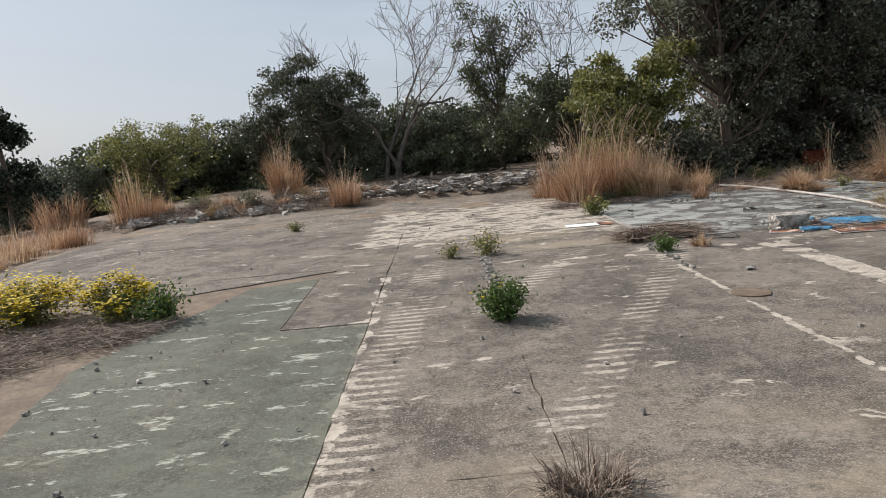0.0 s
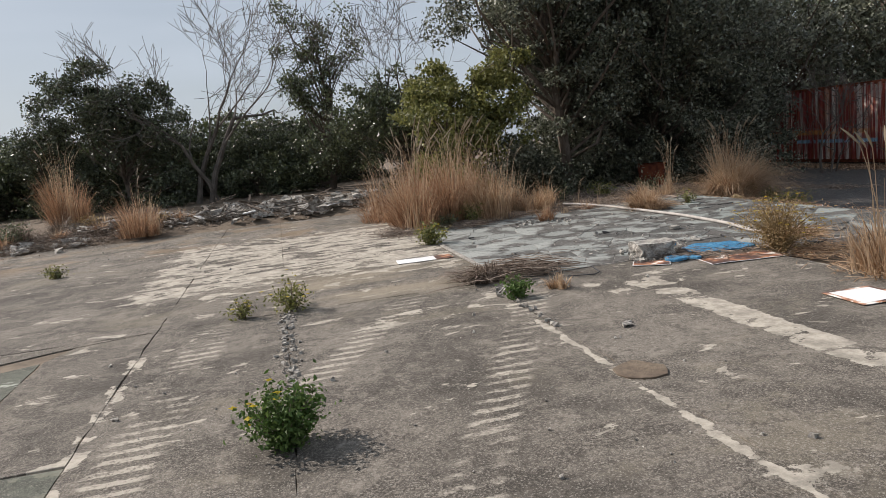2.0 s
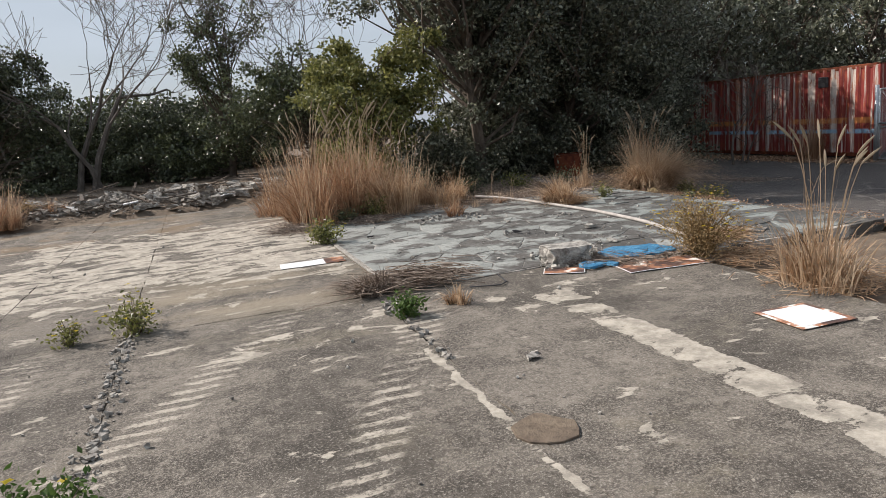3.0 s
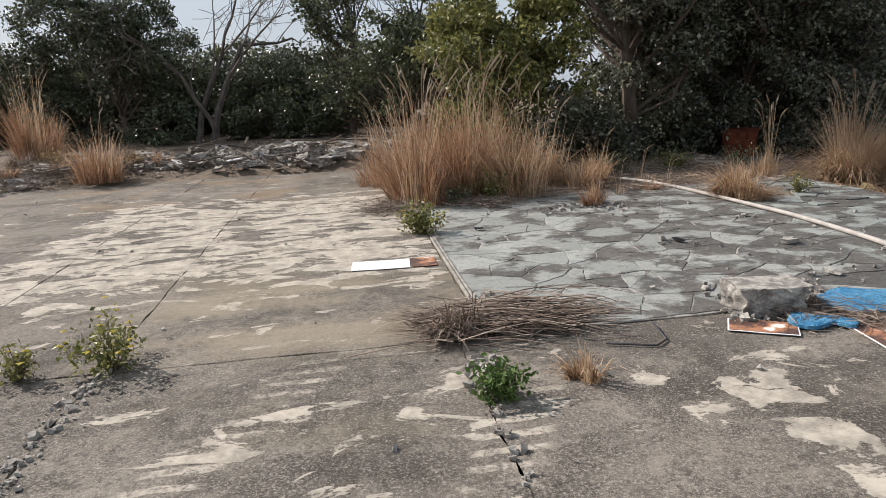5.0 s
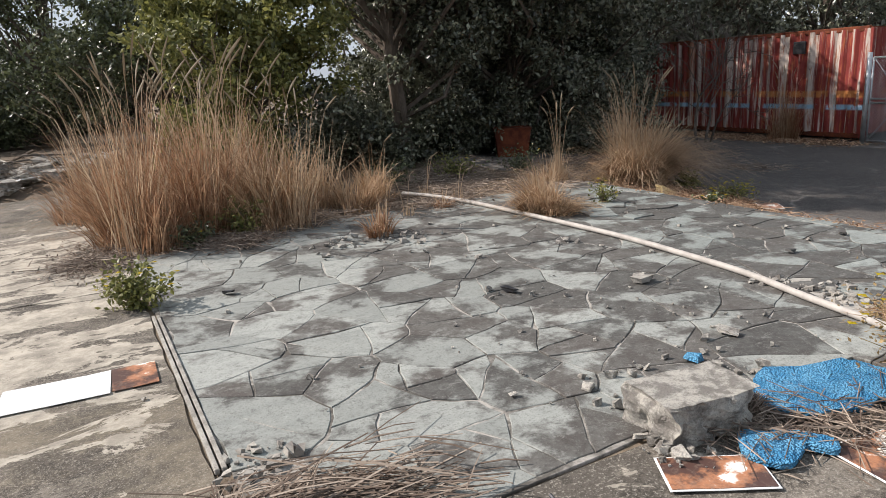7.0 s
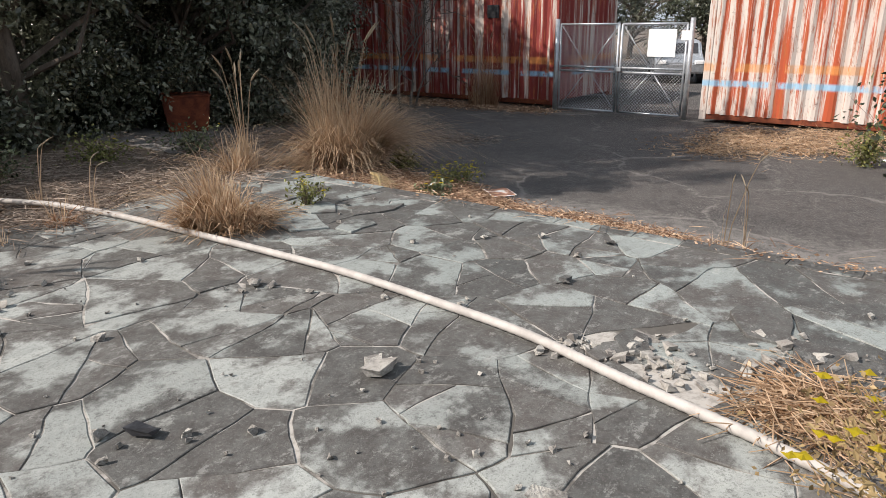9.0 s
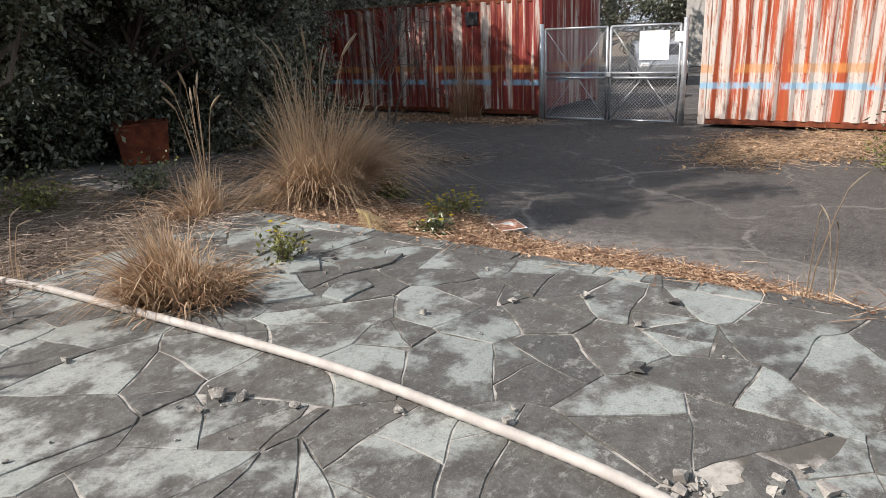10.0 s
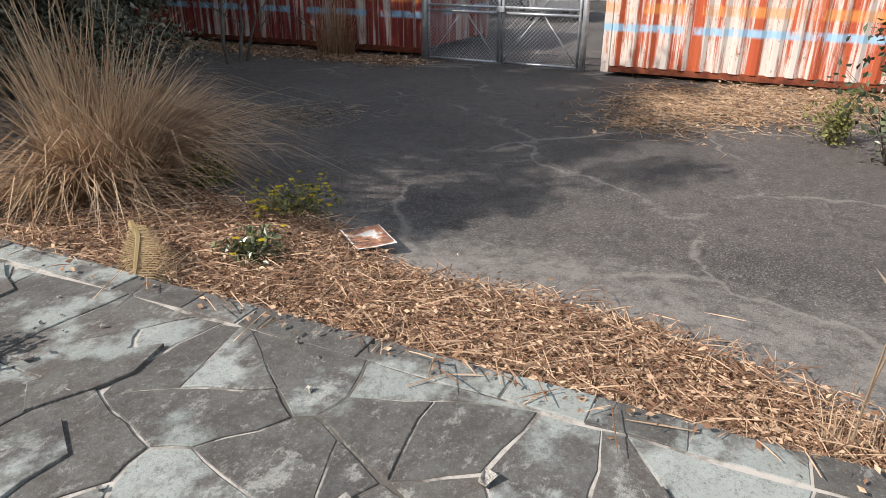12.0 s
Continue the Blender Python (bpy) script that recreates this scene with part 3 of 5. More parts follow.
def weed(x, y, h, radius, seed, label, leaves=900, flowers=0, mat=None, size=0.045, stems=16, stem_mat=None, name="weed", group="green weeds"):
    """A low leafy weed: thin stems, leaves along them and small flowers at the ends."""
    rs = np.random.RandomState(seed)
    t = thing(name, x, y, ground_z(x, y), label, "weed", group)
    V, F, C, ends = [], [], [], []
    for k in range(stems):
        a, r = rs.uniform(0, 2 * math.pi), radius * math.sqrt(rs.uniform(0, 1))
        e = Vector((r * math.cos(a), r * math.sin(a), h * rs.uniform(0.6, 1.0) * (1 - 0.45 * (r / radius) ** 2)))
        m = Vector((e.x * 0.35, e.y * 0.35, e.z * 0.55))
        tube_rows([(e.x * 0.1, e.y * 0.1, -0.01), m, e], [0.006, 0.004, 0.002], 3, V, F)
        ends.append(e)
        for s in rs.uniform(0.15, 1.0, max(1, leaves // stems)):
            q = Vector((0, 0, 0)).lerp(m, min(1, s * 2)) if s < 0.5 else m.lerp(e, s * 2 - 1)
            C.append(q + Vector(rs.normal(0, 0.13 * radius + 0.012, 3)))
    C = np.array(C)
    C[:, 2] = np.maximum(C[:, 2], 0.01)
    tagged(pmesh("stem", V, F, stem_mat or DEAD, t), kind="stuff")
    LV, LF = leaf_quads(rs, C, size)
    pmesh("foliage", LV, LF, mat or LEAF_FRESH, t)
    if flowers > 60:
        FV, FF = [], []
        for k in range(flowers * 11):
            e = ends[k % len(ends)] + Vector(rs.normal(0, 0.10 * radius, 3)) * 1.1 + Vector((0, 0, 0.03))
            o = len(FV)
            FV += [e + Vector((0, 0, 0.006))] + [e + Vector((0.024 * math.cos(i * 1.05), 0.024 * math.sin(i * 1.05), rs.uniform(-0.008, 0.008))) for i in range(6)]
            FF += [(o, o + 1 + i, o + 1 + (i + 1) % 6) for i in range(6)]
        tagged(pmesh("blossom", FV, FF, PETAL, t), "mass of small yellow flowers", kind="stuff")
        return t
    for k in range(flowers):
        e = ends[k % len(ends)] + Vector(rs.normal(0, 0.12 * radius, 3)) + Vector((0, 0, 0.02))
        V, F = [e + Vector((0, 0, 0.006))], []
        for i in range(8):
            a = 2 * math.pi * i / 8
            rr = 0.028 if i % 2 == 0 else 0.016
            V.append(e + Vector((rr * math.cos(a), rr * math.sin(a), rs.uniform(-0.003, 0.006))))
        F = [(0, 1 + i, 1 + (i + 1) % 8) for i in range(8)]
        pmesh("flower", V, F, PETAL, t)
    return t


def chip(bm, rs, c, s):
    """A broken angular lump."""
    r = bmesh.ops.create_cube(bm, size=0.9, matrix=Matrix.Translation(c) @ Euler(rs.uniform(-0.25, 0.25, 3) + np.array([0, 0, rs.uniform(0, 6)])).to_matrix().to_4x4() @ Matrix.Diagonal((*s, 1)))
    for v in r["verts"]:
        v.co += Vector(rs.normal(0, 0.20, 3)) * (s[0] * 0.35 + min(s) * 0.65)


def ground_z(x, y):
    """Height of the soil around the slabs."""
    z = -0.05 if 6.0 < x <= 9.0 and (y > 15.3 or y < 9.2) else 0.0
    if x > 9.0:
        z = float(np.interp(x, (9.0, 9.5, 10.4, 12.0, 14.0, 20.0), (-0.17, -0.29, -0.40, -0.45, -0.50, -0.575)))
        z += (0.08 * min(max((y - 13.0) / 2.5, 0.0), 1.0) + 0.17 * min(max((y - 15.5) / 3.0, 0.0), 1.0)) * min(max((14.5 - x) / 3.0, 0.0), 1.0)
    if y > 19.5 and x < 6:
        z += 0.42 * min(1.0, (y - 19.5) / 4.0)
    if x < -9.0:
        z += -0.10 * min(-9.0 - x, 10.0)
    away = math.hypot(x, y - 12) - 36
    if away > 0:
        z -= min(0.2 * away, 30.0) * (0.0 if x > 15 and y < 36 else 1.0)
    return z


# ---- ground and slabs ----
def ground_sheet():
    xs = [-2500, -600, -150, -60] + [-30 + 1.0 * i for i in range(70)] + [60, 150, 600, 2500]
    ys = [-2500, -600, -150, -50] + [-12 + 1.0 * i for i in range(60)] + [70, 150, 600, 2500]
    V = []
    for yy in ys:
        for xx in xs:
            z = ground_z(xx, yy) - 0.03 + 0.05 * (noise.noise((xx * 0.4, yy * 0.4, 0)))
            if -9.5 < xx < 9.5 and -12 < yy < 20.5:
                z = -0.055 if xx > 6.4 and (yy > 15.5 or yy < 8.8) else -0.14
            elif xx > 9 and xx < 60 and yy < 27:
                z = ground_z(xx, yy) - 0.09
            V.append((xx, yy, z))
    n = len(xs)
    F = [(j * n + i, j * n + i + 1, (j + 1) * n + i + 1, (j + 1) * n + i) for j in range(len(ys) - 1) for i in range(n - 1)]
    tagged(pmesh("ground", V, F, SOIL, smooth=True), "bare dry brown soil under the old slabs", "ground", kind="structure")


ground_sheet()


def outline_slab(name, pts, top, thick, material, parent, seed=0, wob=0.012, step=0.35):
    """A slab with slightly broken edges and a chamfered rim."""
    rs = np.random.RandomState(seed)
    P = []
    for i, a in enumerate(pts):
        b = pts[(i + 1) % len(pts)]
        a, b = Vector(a), Vector(b)
        k = max(1, int((b - a).length / step))
        for j in range(k):
            q = a.lerp(b, j / k)
            P.append(q + Vector(rs.normal(0, wob, 2)))
    c = sum(P, Vector((0, 0))) / len(P)
    inn = [q + (c - q).normalized() * 0.003 for q in P]
    n = len(P)
    V = [(q.x, q.y, top) for q in inn] + [(q.x, q.y, top - 0.003) for q in P] + [(q.x, q.y, top - thick) for q in P]
    F = [tuple(range(n))] + [(r * n + i, (r + 1) * n + i, (r + 1) * n + (i + 1) % n, r * n + (i + 1) % n) for r in (0, 1) for i in range(n)]
    return pmesh(name, V, F, material, parent)


pavement = thing("pavement", 0, 0, 0, "cracked weathered grey-brown concrete slabs with worn pale patches", "concrete paving", kind="structure")
XS = [(-8.3, -4.6), (-4.6, -0.82), (-0.82, 0.5), (0.5, 2.74), (2.74, 6.0)]
YS = [(-9, -3.0), (-3.0, 3.2), (3.2, 9.68), (9.68, 13.8), (13.8, 16.8), (16.8, 20.3)]
k = 0
for i, (x0, x1) in enumerate(XS):
    for j, (y0, y1) in enumerate(YS):
        k += 1
        if i >= 4 and j >= 3 or i < 2 and j in (1, 2):
            continue
        g = 0.0015
        x1 = 2.955 if i == 3 and j == 3 else x1
        outline_slab("slab", [(x0 + g, y0 + g), (x1 - g, y0 + g), (x1 - g, y1 - g), (x0 + g, y1 - g)], 0.003 * ((k * 7) % 3 - 1), 0.12, CONC, pavement, k, 0.007, 0.16)
# the green bay, whose far edge steps back, and the yard beyond its trench
outline_slab("slab", [(-2.9, -3), (-0.827, -3), (-0.827, 6.46), (-1.7, 6.48), (-1.75, 9.1), (-2.6, 8.75), (-3.0, 7.2), (-3.35, 5.7), (-3.0, 4.0), (-2.9, 2)], -0.008, 0.12, CONC_GREEN, pavement, 91, 0.008, 0.2)
outline_slab("slab", [(-1.69, 6.49), (-0.827, 6.47), (-0.827, 9.67), (-1.55, 9.5), (-1.72, 9.1)], 0.0, 0.12, CONC, pavement, 92, 0.007, 0.2)
outline_slab("slab", [(-8.3, 9.66), (-8.3, 9.0), (-5.0, 8.8), (-3.4, 8.72), (-1.7, 9.5), (-0.85, 9.66)], 0.0, 0.12, CONC, pavement, 93, 0.03)
pmesh("bedding", [(-8.6, -9, -0.014), (6.0, -9, -0.014), (6.0, 20.4, -0.014), (-8.6, 20.4, -0.014)], [(0, 1, 2, 3)], SOIL, pavement, "gravel and soil in the joints")

# ---- crazy paving ----
terrace = thing("terrace", 0, 0, 0, "crazy paving of irregular grey-green slate stones, dark with weathering", "stone paving", kind="structure")
TX0, TX1, TY0, TY1 = 3.02, 8.86, 9.72, 15.3
outline_slab("bed", [(TX0 - 0.012, TY0 - 0.006), (6.2, TY0 - 0.006), (6.25, TY0 - 0.5), (9.0, TY0 - 0.5), (9.0, TY1), (TX0 - 0.012, TY1)], 0.0, 0.42, MORTAR, terrace, 77)


def clip_half(poly, p, q):
    """The part of poly nearer to p than to q."""
    mx, my, nx, ny = (p[0] + q[0]) / 2, (p[1] + q[1]) / 2, q[0] - p[0], q[1] - p[1]
    out = []
    for i, a in enumerate(poly):
        b = poly[(i + 1) % len(poly)]
        da, db = (a[0] - mx) * nx + (a[1] - my) * ny, (b[0] - mx) * nx + (b[1] - my) * ny
        if da <= 0:
            out.append(a)
        if da * db < 0:
            s = da / (da - db)
            out.append((a[0] + (b[0] - a[0]) * s, a[1] + (b[1] - a[1]) * s))
    return out


def area_of(poly):
    return 0.5 * abs(sum(a[0] * b[1] - b[0] * a[1] for a, b in zip(poly, poly[1:] + poly[:1])))


def crazy_paving():
    rs = np.random.RandomState(23)
    pts, cells = [], []
    while len(pts) < 135:
        c = (rs.uniform(TX0, TX1), rs.uniform(TY0 - 0.4, TY1))
        if min([math.hypot(c[0] - q[0], c[1] - q[1]) for q in pts] or [9]) > 0.17:
            pts.append(c)
    for p in pts:
        low = TY0 if p[0] < 6.2 else TY0 - 0.45
        poly = [(TX0, low), (TX1, low), (TX1, TY1), (TX0, TY1)]
        for q in pts:
            if q != p and (p[0] - q[0]) ** 2 + (p[1] - q[1]) ** 2 < 9:
                poly = clip_half(poly, p, q)
        todo = [poly]
        while todo:
            w = todo.pop()
            if len(w) < 3:
                continue
            big = 0.42 if p[0] > 7.2 else 0.30
            if area_of(w) > big or area_of(w) > 0.12 and rs.uniform() < 0.45:
                # a straight joint across the stone's longer way
                mx, my = sum(a[0] for a in w) / len(w), sum(a[1] for a in w) / len(w)
                far = max(w, key=lambda a: math.hypot(a[0] - mx, a[1] - my))
                ang = math.atan2(far[1] - my, far[0] - mx) + rs.normal(0, 0.35)
                sh = rs.uniform(-0.12, 0.12)
                n2 = (math.cos(ang), math.sin(ang))
                o = (mx + n2[0] * sh, my + n2[1] * sh)
                u, v = (o[0] - n2[0], o[1] - n2[1]), (o[0] + n2[0], o[1] + n2[1])
                todo += [clip_half(w, u, v), clip_half(w, v, u)]
            else:
                cells.append(w)
    for i, poly in enumerate(cells):
        p = (sum(a[0] for a in poly) / len(poly), sum(a[1] for a in poly) / len(poly))
        if 6.75 < p[0] < 7.5 and 9.7 < p[1] < 10.6 and i % 4 == 0 or 3.0 < p[0] < 3.4 and 10.0 < p[1] < 10.45:
            continue
        c = Vector((sum(a[0] for a in poly) / len(poly), sum(a[1] for a in poly) / len(poly)))
        rim = []
        for k, a in enumerate(poly):
            b = poly[(k + 1) % len(poly)]
            L = math.hypot(b[0] - a[0], b[1] - a[1])
            if L < 0.05:
                continue
            m = max(2, int(L / 0.09))
            for j in range(m):
                q = Vector(a).lerp(Vector(b), j / m)
                q += (c - q).normalized() * (0.0065 + 0.008 * noise.noise((q.x * 2.2, q.y * 2.2, 3)))
                q += Vector((noise.noise((q.x * 2.3, q.y * 2.3, 1)), noise.noise((q.x * 2.3, q.y * 2.3, 7)))) * 0.05 + Vector((noise.noise((q.x * 13, q.y * 13, 1)), noise.noise((q.x * 13, q.y * 13, 7)))) * 0.012
                rim.append(q)
        if len(rim) < 5:
            continue
        n, tz = len(rim), 0.005 + rs.uniform(-0.002, 0.004)
        tilt = rs.normal(0, 0.003, 2)
        zz = lambda q: tz + (q.x - c.x) * tilt[0] + (q.y - c.y) * tilt[1]
        V = [(*(q + (c - q).normalized() * 0.004), zz(q)) for q in rim] + [(q.x, q.y, zz(q) - 0.003) for q in rim] + [(q.x, q.y, -0.02) for q in rim]
        F = [tuple(range(n))] + [(r * n + k, (r + 1) * n + k, (r + 1) * n + (k + 1) % n, r * n + (k + 1) % n) for r in (0, 1) for k in range(n)]
        pmesh("stone", V, F, SLATE, terrace)


crazy_paving()


# ---- asphalt yard and road ----
def asphalt():
    xs, ys = [9.0 + 0.5 * i for i in range(94)], [-8 + 0.7 * i for i in range(48)]
    rs = np.random.RandomState(4)
    V = []
    for yy in ys:
        for i, xx in enumerate(xs):
            x2 = xx + 0.02 * (i == 0)
            V.append((x2, yy, ground_z(xx, yy) + 0.012 * noise.noise((xx * 0.5, yy * 0.5, 2)) - (0.0 if i else 0.03)))
    n = len(xs)
    F = [(j * n + i, j * n + i + 1, (j + 1) * n + i + 1, (j + 1) * n + i) for j in range(len(ys) - 1) for i in range(n - 1)]
    tagged(pmesh("road", V, F, ASPHALT, smooth=True), "worn dark asphalt yard with pale cracks", "asphalt", kind="structure")


asphalt()


# ---- containers and gate ----
def corrugated(a, b, z0, z1, material, parent, name="side_panel"):
    """A trapezoid-corrugated steel wall from a to b."""
    a, b = Vector((*a, 0)), Vector((*b, 0))
    L, d = (b - a).length, (b - a).normalized()
    nrm = Vector((d.y, -d.x, 0))
    prof, s = [], 0.0
    while s < L - 0.28:
        prof += [(s, 0.0), (s + 0.07, 0.0), (s + 0.14 - 0.0, 0.045), (s + 0.21, 0.045)]
        s += 0.28
    prof.append((L, 0.0))
    V, F = [], []
    for off in (0.0, -0.004):
        for z in (z0, z1):
            V += [a + d * u + nrm * (w + off) + Vector((0, 0, z)) for u, w in prof]
    n = len(prof)
    F = [(i, i + 1, n + i + 1, n + i) for i in range(n - 1)] + [(2 * n + i + 1, 2 * n + i, 3 * n + i, 3 * n + i + 1) for i in range(n - 1)]
    return pmesh(name, V, F, material, parent)


def container(x, y0, y1, depth, z, h, mat, label):
    """Its long face looks to -x."""
    t = thing("shipping_container", 0, 0, 0, label, "container")
    b, top = z + 0.12, z + h
    corrugated((x, y1), (x, y0), b, top, mat, t)
    corrugated((x, y0), (x + depth, y0), b, top, mat, t)
    corrugated((x + depth, y1), (x, y1), b, top, mat, t)
    corrugated((x + depth, y0), (x + depth, y1), b, top, mat, t)
    for cx in (x + 0.03, x + depth - 0.03):
        for cy in (y0 + 0.03, y1 - 0.03):
            bm = bmesh.new()
            box(bm, (cx, cy, (z + top) / 2), (0.14, 0.14, top - z), bevel=0.01)
            part("corner_post", bm, mat, t)
        for zz in (z + 0.07, top):
            bm = bmesh.new()
            box(bm, (cx, (y0 + y1) / 2, zz), (0.10, y1 - y0 - 0.16, 0.12), bevel=0.01)
            part("rail", bm, RUST, t, "rusted steel rail")
    bm = bmesh.new()
    box(bm, (x + depth / 2, (y0 + y1) / 2, top + 0.02), (depth - 0.05, y1 - y0 - 0.05, 0.03))
    part("roof", bm, RUST, t)
    return t


GX, GY0, GY1, GZ = 19.5, 14.47, 17.58, -0.56
left_box = container(19.8, 17.78, 26.2, 3.3, -0.5, 2.62, RUST_RED, "old red shipping container streaked with rust and peeling white paint")
right_box = container(19.3, 1.8, 14.0, 2.4, -0.5, 2.62, RUST_WHITE, "white shipping container with orange rust streaks and a faded blue stripe")
bm = bmesh.new()
# The hole is a plate; its shade is put into the dark colour.
box(bm, (19.77, 19.63, 1.76), (0.05, 0.34, 0.32), bevel=0.01)
part("vent", bm, STEEL_DARK, left_box, "dark square plate for the shaded vent hole")


def bar(p, q, r, parent, name, mat, sides=8, label=""):
    return pmesh(name, *tube_rows([p, q], [r, r], sides), mat, parent, label, True)


def gate():
    g = thing("chain_link_gate", GX, (GY0 + GY1) / 2, GZ, "closed galvanised double gate of chain-link mesh", "gate")
    half = (GY1 - GY0) / 2
    for s in (-1, 1):
        bar((0, s * (half + 0.04), -0.05), (0, s * (half + 0.04), 2.12), 0.055, g, "post", GALV, 10)
    for s in (-1, 1):
        a, b, zb, zt, zm = s * 0.04, s * (half - 0.06), 0.06, 2.0, 1.0
        leaf = pmesh("gate_leaf", *tube_rows([(0, a, zb), (0, a, zt)], [0.027, 0.027], 8), GALV, g, "", True)
        for p, q in (((0, b, zb), (0, b, zt)), ((0, a, zb), (0, b, zb)), ((0, a, zt), (0, b, zt)), ((0, a, zm + 0.05), (0, b, zm + 0.05)), ((0, a, zm - 0.05), (0, b, zm - 0.05))):
            bar(p, q, 0.024, leaf, "rail", GALV)
        for p, q in (((0.02, a, zb), (0.02, (a + b) / 2, zm)), ((0.02, b, zb), (0.02, (a + b) / 2, zm)), ((0.02, a, zt), (0.02, (a + b) / 2, zm)), ((0.02, b, zt), (0.02, (a + b) / 2, zm))):
            bar(p, q, 0.011, leaf, "brace", GALV, 6)
        V, F = [], []
        y0, y1 = min(a, b), max(a, b)
        w, hh = y1 - y0, zt - zb
        for sg in (1, -1):
            c = -hh
            while c < w:
                pts = []
                for u in (max(0.0, c), min(w, c + hh)):
                    yy = y0 + u if sg > 0 else y1 - u
                    pts.append((0.006 * sg, yy, zb + (u - c)))
                if abs(pts[0][1] - pts[1][1]) > 0.02:
                    tube_rows(pts, [0.0042, 0.0042], 3, V, F)
                c += 0.075
        pmesh("mesh", V, F, GALV, leaf, "chain-link wire mesh")
    bm = bmesh.new()
    box(bm, (-0.045, -0.98, 1.60), (0.006, 0.62, 0.58), bevel=0.002)
    part("sign", bm, WHITE, g, "blank white sign board")
    bm = bmesh.new()
    box(bm, (-0.045, -1.50, 1.76), (0.006, 0.22, 0.20), bevel=0.002)
    part("small_sign", bm, WHITE, g, "small white notice plate")
    bm = bmesh.new()
    box(bm, (-0.05, 0.0, 1.02), (0.05, 0.16, 0.10), bevel=0.006)
    part("latch", bm, GALV, g)


gate()


# ---- beyond the gate ----
def retaining_wall():
    t = thing("retaining_wall", 0, 0, 0, "pale concrete retaining wall with a fence on top", "wall", kind="structure")
    for k in range(5):
        bm = bmesh.new()
        box(bm, (39.0, 2.0 + k * 4.0, 0.9), (0.4, 3.985, 3.0), bevel=0.02)
        part("panel", bm, WALLC, t)
    for k in range(14):
        bar((39.0, 1.0 + k * 1.5, 2.4), (39.0, 1.0 + k * 1.5, 3.5), 0.03, t, "fence_post", GALV, 6)
    for zz in (2.55, 3.0, 3.45):
        bar((39.0, 0.0, zz), (39.0, 20.0, zz), 0.018, t, "fence_rail", GALV, 6)


retaining_wall()

# ---- trees ----
LD = "dense dark evergreen tree in the shade of the wood"
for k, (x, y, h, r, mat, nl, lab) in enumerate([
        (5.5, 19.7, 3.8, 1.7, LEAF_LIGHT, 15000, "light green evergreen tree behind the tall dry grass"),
        # Trees (9.9, 20.7) and hidden (10.6, 22.5) are added to thicken the yard's shadow.
        (8.3, 19.7, 9.2, 3.3, LEAF_WOOD_GLINTS, 38000, LD), (11.6, 20.6, 8.8, 3.6, LEAF_WOOD_GLINTS, 38000, LD), (13.4, 21.8, 8.2, 2.7, LEAF_WOOD_GLINTS, 28000, LD), (9.9, 20.7, 9.0, 3.0, LEAF_WOOD_GLINTS, 30000, LD),
        (17.0, 24.4, 5.6, 2.4, LEAF_WOOD_GLINTS, 18000, LD), (10.6, 22.5, 9.6, 3.4, LEAF_WOOD_GLINTS, 28000, LD), (11.5, 25.5, 10.8, 3.8, LEAF_WOOD_GLINTS, 20000, LD),
        (16.0, 26.0, 11.0, 3.8, LEAF_WOOD_GLINTS, 24000, LD), (17.2, 27.2, 8.5, 2.6, LEAF_WOOD_GLINTS, 16000, LD), (9.4, 21.8, 2.6, 2.2, LEAF_WOOD_GLINTS, 9000, "low dark evergreen shrub under the trees"),
        (13.2, 21.2, 2.4, 2.0, LEAF_WOOD_GLINTS, 9000, "low dark evergreen shrub under the trees"), (15.0, 22.4, 2.4, 1.8, LEAF_WOOD_GLINTS, 9000, "low dark evergreen shrub under the trees"),
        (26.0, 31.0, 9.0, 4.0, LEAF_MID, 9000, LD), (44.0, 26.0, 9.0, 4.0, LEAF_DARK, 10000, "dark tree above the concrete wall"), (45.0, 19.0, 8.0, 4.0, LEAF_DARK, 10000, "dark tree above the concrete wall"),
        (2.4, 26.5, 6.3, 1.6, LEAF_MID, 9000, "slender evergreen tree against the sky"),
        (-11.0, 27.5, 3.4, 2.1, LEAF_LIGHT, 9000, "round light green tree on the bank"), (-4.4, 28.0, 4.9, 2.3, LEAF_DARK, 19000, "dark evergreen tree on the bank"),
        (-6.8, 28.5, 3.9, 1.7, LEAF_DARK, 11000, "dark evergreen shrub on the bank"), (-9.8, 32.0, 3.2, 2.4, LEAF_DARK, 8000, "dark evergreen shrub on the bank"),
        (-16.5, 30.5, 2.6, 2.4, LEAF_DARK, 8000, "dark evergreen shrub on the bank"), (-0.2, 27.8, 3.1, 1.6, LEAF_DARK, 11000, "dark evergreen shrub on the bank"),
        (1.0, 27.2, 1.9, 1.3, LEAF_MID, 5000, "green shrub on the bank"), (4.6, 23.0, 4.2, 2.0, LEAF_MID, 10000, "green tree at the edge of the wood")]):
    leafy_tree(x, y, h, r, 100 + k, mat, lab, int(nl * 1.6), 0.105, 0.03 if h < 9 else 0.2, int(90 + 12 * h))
bare_tree(-2.1, 26.7, 7.4, 5, "leafless tree with pale forked branches", 3)
bare_tree(5.2, 24.6, 7.6, 9, "leafless tree with spreading twigs at the wood's edge", 2)
bare_tree(17.2, 20.6, 3.6, 17, "leafless scrub tree in front of the red container", 3, 4)
bare_tree(-6.2, 29.5, 5.0, 13, "thin leafless tree behind the shrubs", 2, 4)

